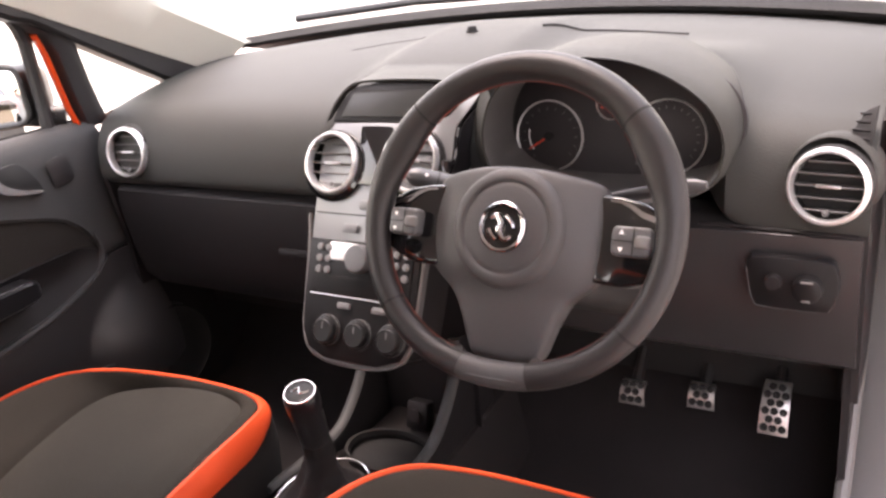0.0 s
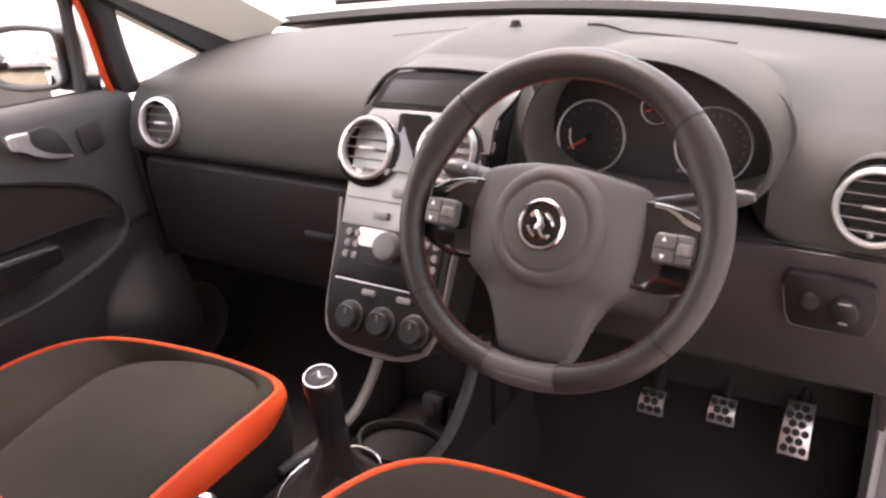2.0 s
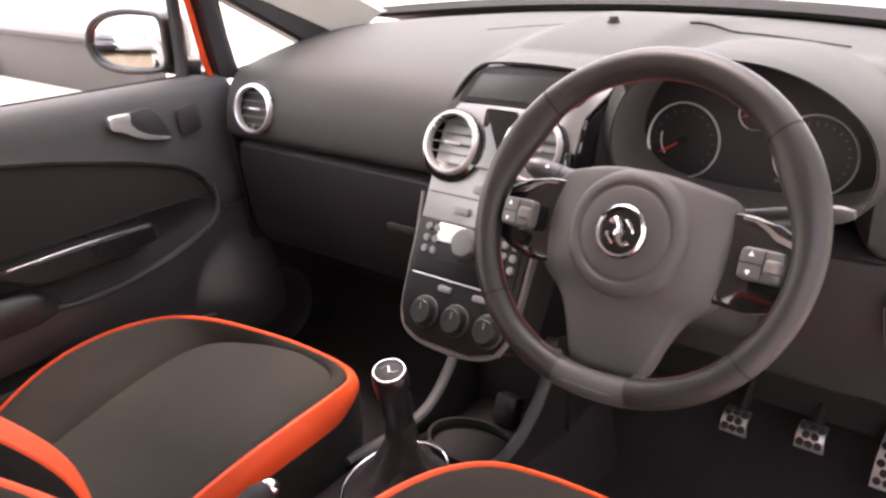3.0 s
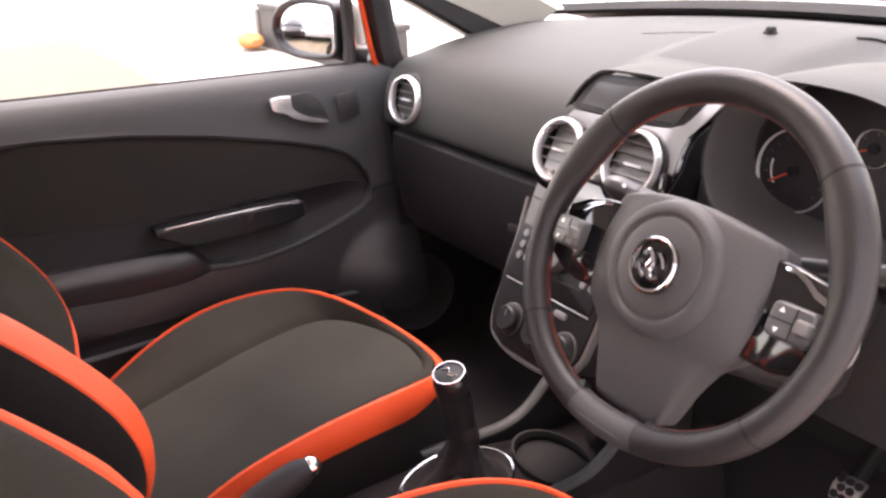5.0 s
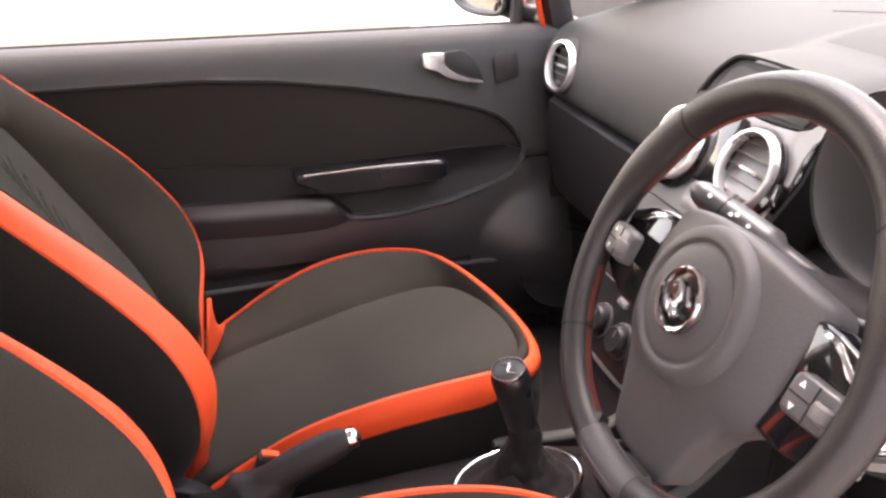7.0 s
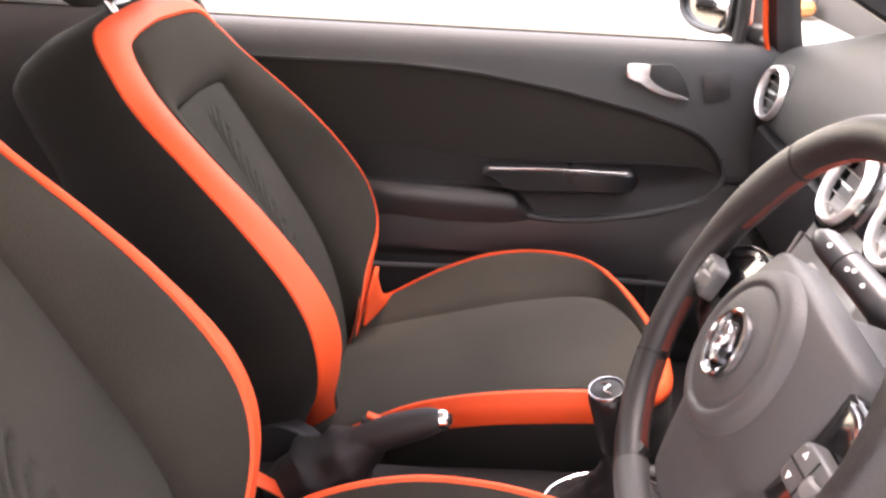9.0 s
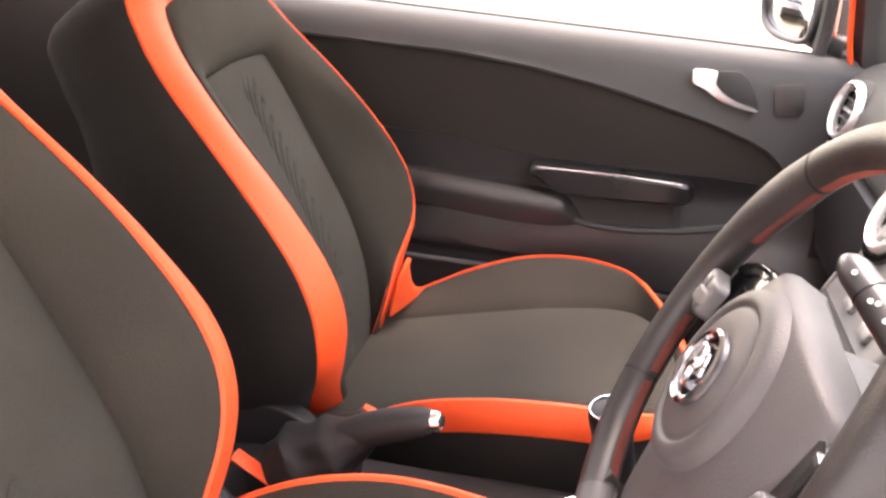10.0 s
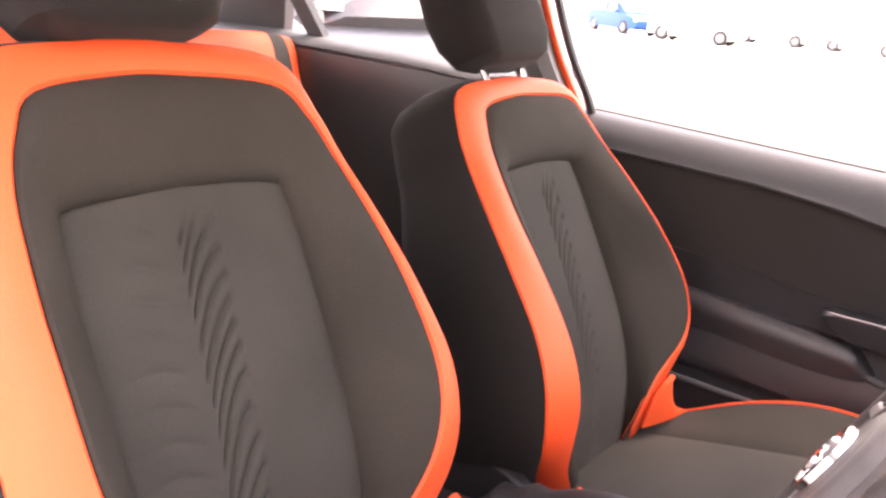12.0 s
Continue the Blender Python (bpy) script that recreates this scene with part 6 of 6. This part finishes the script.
parked_car("blue_car", pose(-37.2, -18.6, 0, 0, 0, 60), BLUE, "blue hatchback parked across the forecourt")
parked_car("white_car", pose(-35.6, -14.3, 0, 0, 0, 95), WHITEP, "white car parked across the forecourt")
parked_car("white_car", pose(-46, -14.2, 0, 0, 0, 95), WHITEP, "white car parked across the forecourt")
parked_car("white_car", pose(-47, -10.0, 0, 0, 0, 92), WHITEP, "white car parked across the forecourt")
parked_car("grey_car", pose(-4.1, -4.3, 0, 0, 0, 55), GREYP, "dark grey estate car parked behind", 0.12)
parked_car("silver_car", pose(-2.0, -4.8, 0, 0, 0, 78), SILVERP, "silver estate car parked behind", 0.1)
parked_car("yellow_car", pose(-4.0, -13.0, 0, 0, 0, 80), YELLOWP, "yellow hatchback parked behind")


def low_wall():
    w = thing("low_wall", (-5.9, 2.6, 0.0), "low dark grey boundary wall on the forecourt", "wall")
    dark = mat("dark_painted_block", (0.055, 0.052, 0.05), 0.8, var=0.2, scale=2.5, grain=0.6, grain_scale=80)
    part("wall_body", box((2.5, 0.16, 0.37), pose(-5.88, 2.60, 0.185), 0.01), dark, w)
    part("coping", box((2.54, 0.20, 0.045), pose(-5.88, 2.60, 0.3925), 0.01), dark, w)
    part("end_pier", box((0.10, 0.20, 0.36), pose(-7.19, 2.60, 0.18), 0.01), GREYTRIM, w, "pale end of the wall")


low_wall()


def sandbag():
    s = thing("sandbag", (-7.05, 2.37, 0.0), "faded orange sandbag lying at the end of the wall", "sandbag")
    rows = []
    for k in range(9):
        f = k / 8
        w = 0.10 * math.sin(math.pi * (0.12 + 0.76 * f)) + 0.02
        rows.append([(-7.23 + 0.36 * f, 2.37 + w * math.cos(a), 0.085 + (0.085 if math.sin(a) > 0 else 0.079) * math.sin(a) * (0.35 + 0.65 * math.sin(math.pi * f))) for a in (2 * math.pi * q / 16 for q in range(16))])
    part("bag", capped(rows), mat("faded_orange_sacking", (0.50, 0.20, 0.07), 0.9, var=0.25, scale=9, grain=0.8, grain_scale=300), s)


sandbag()

# unseen plain wall, added on the driver's side to bounce fill light inside
part("fill_wall_east", box((0.3, 30, 4.2), pose(5.0, -2, 2.1), 0.02), mat("fill_wall_surface", (0.55, 0.545, 0.54), 0.7, var=0.1, scale=1.5, grain=0.3, grain_scale=60), None, "unseen plain grey wall added to bounce light into the car", kind="structure")
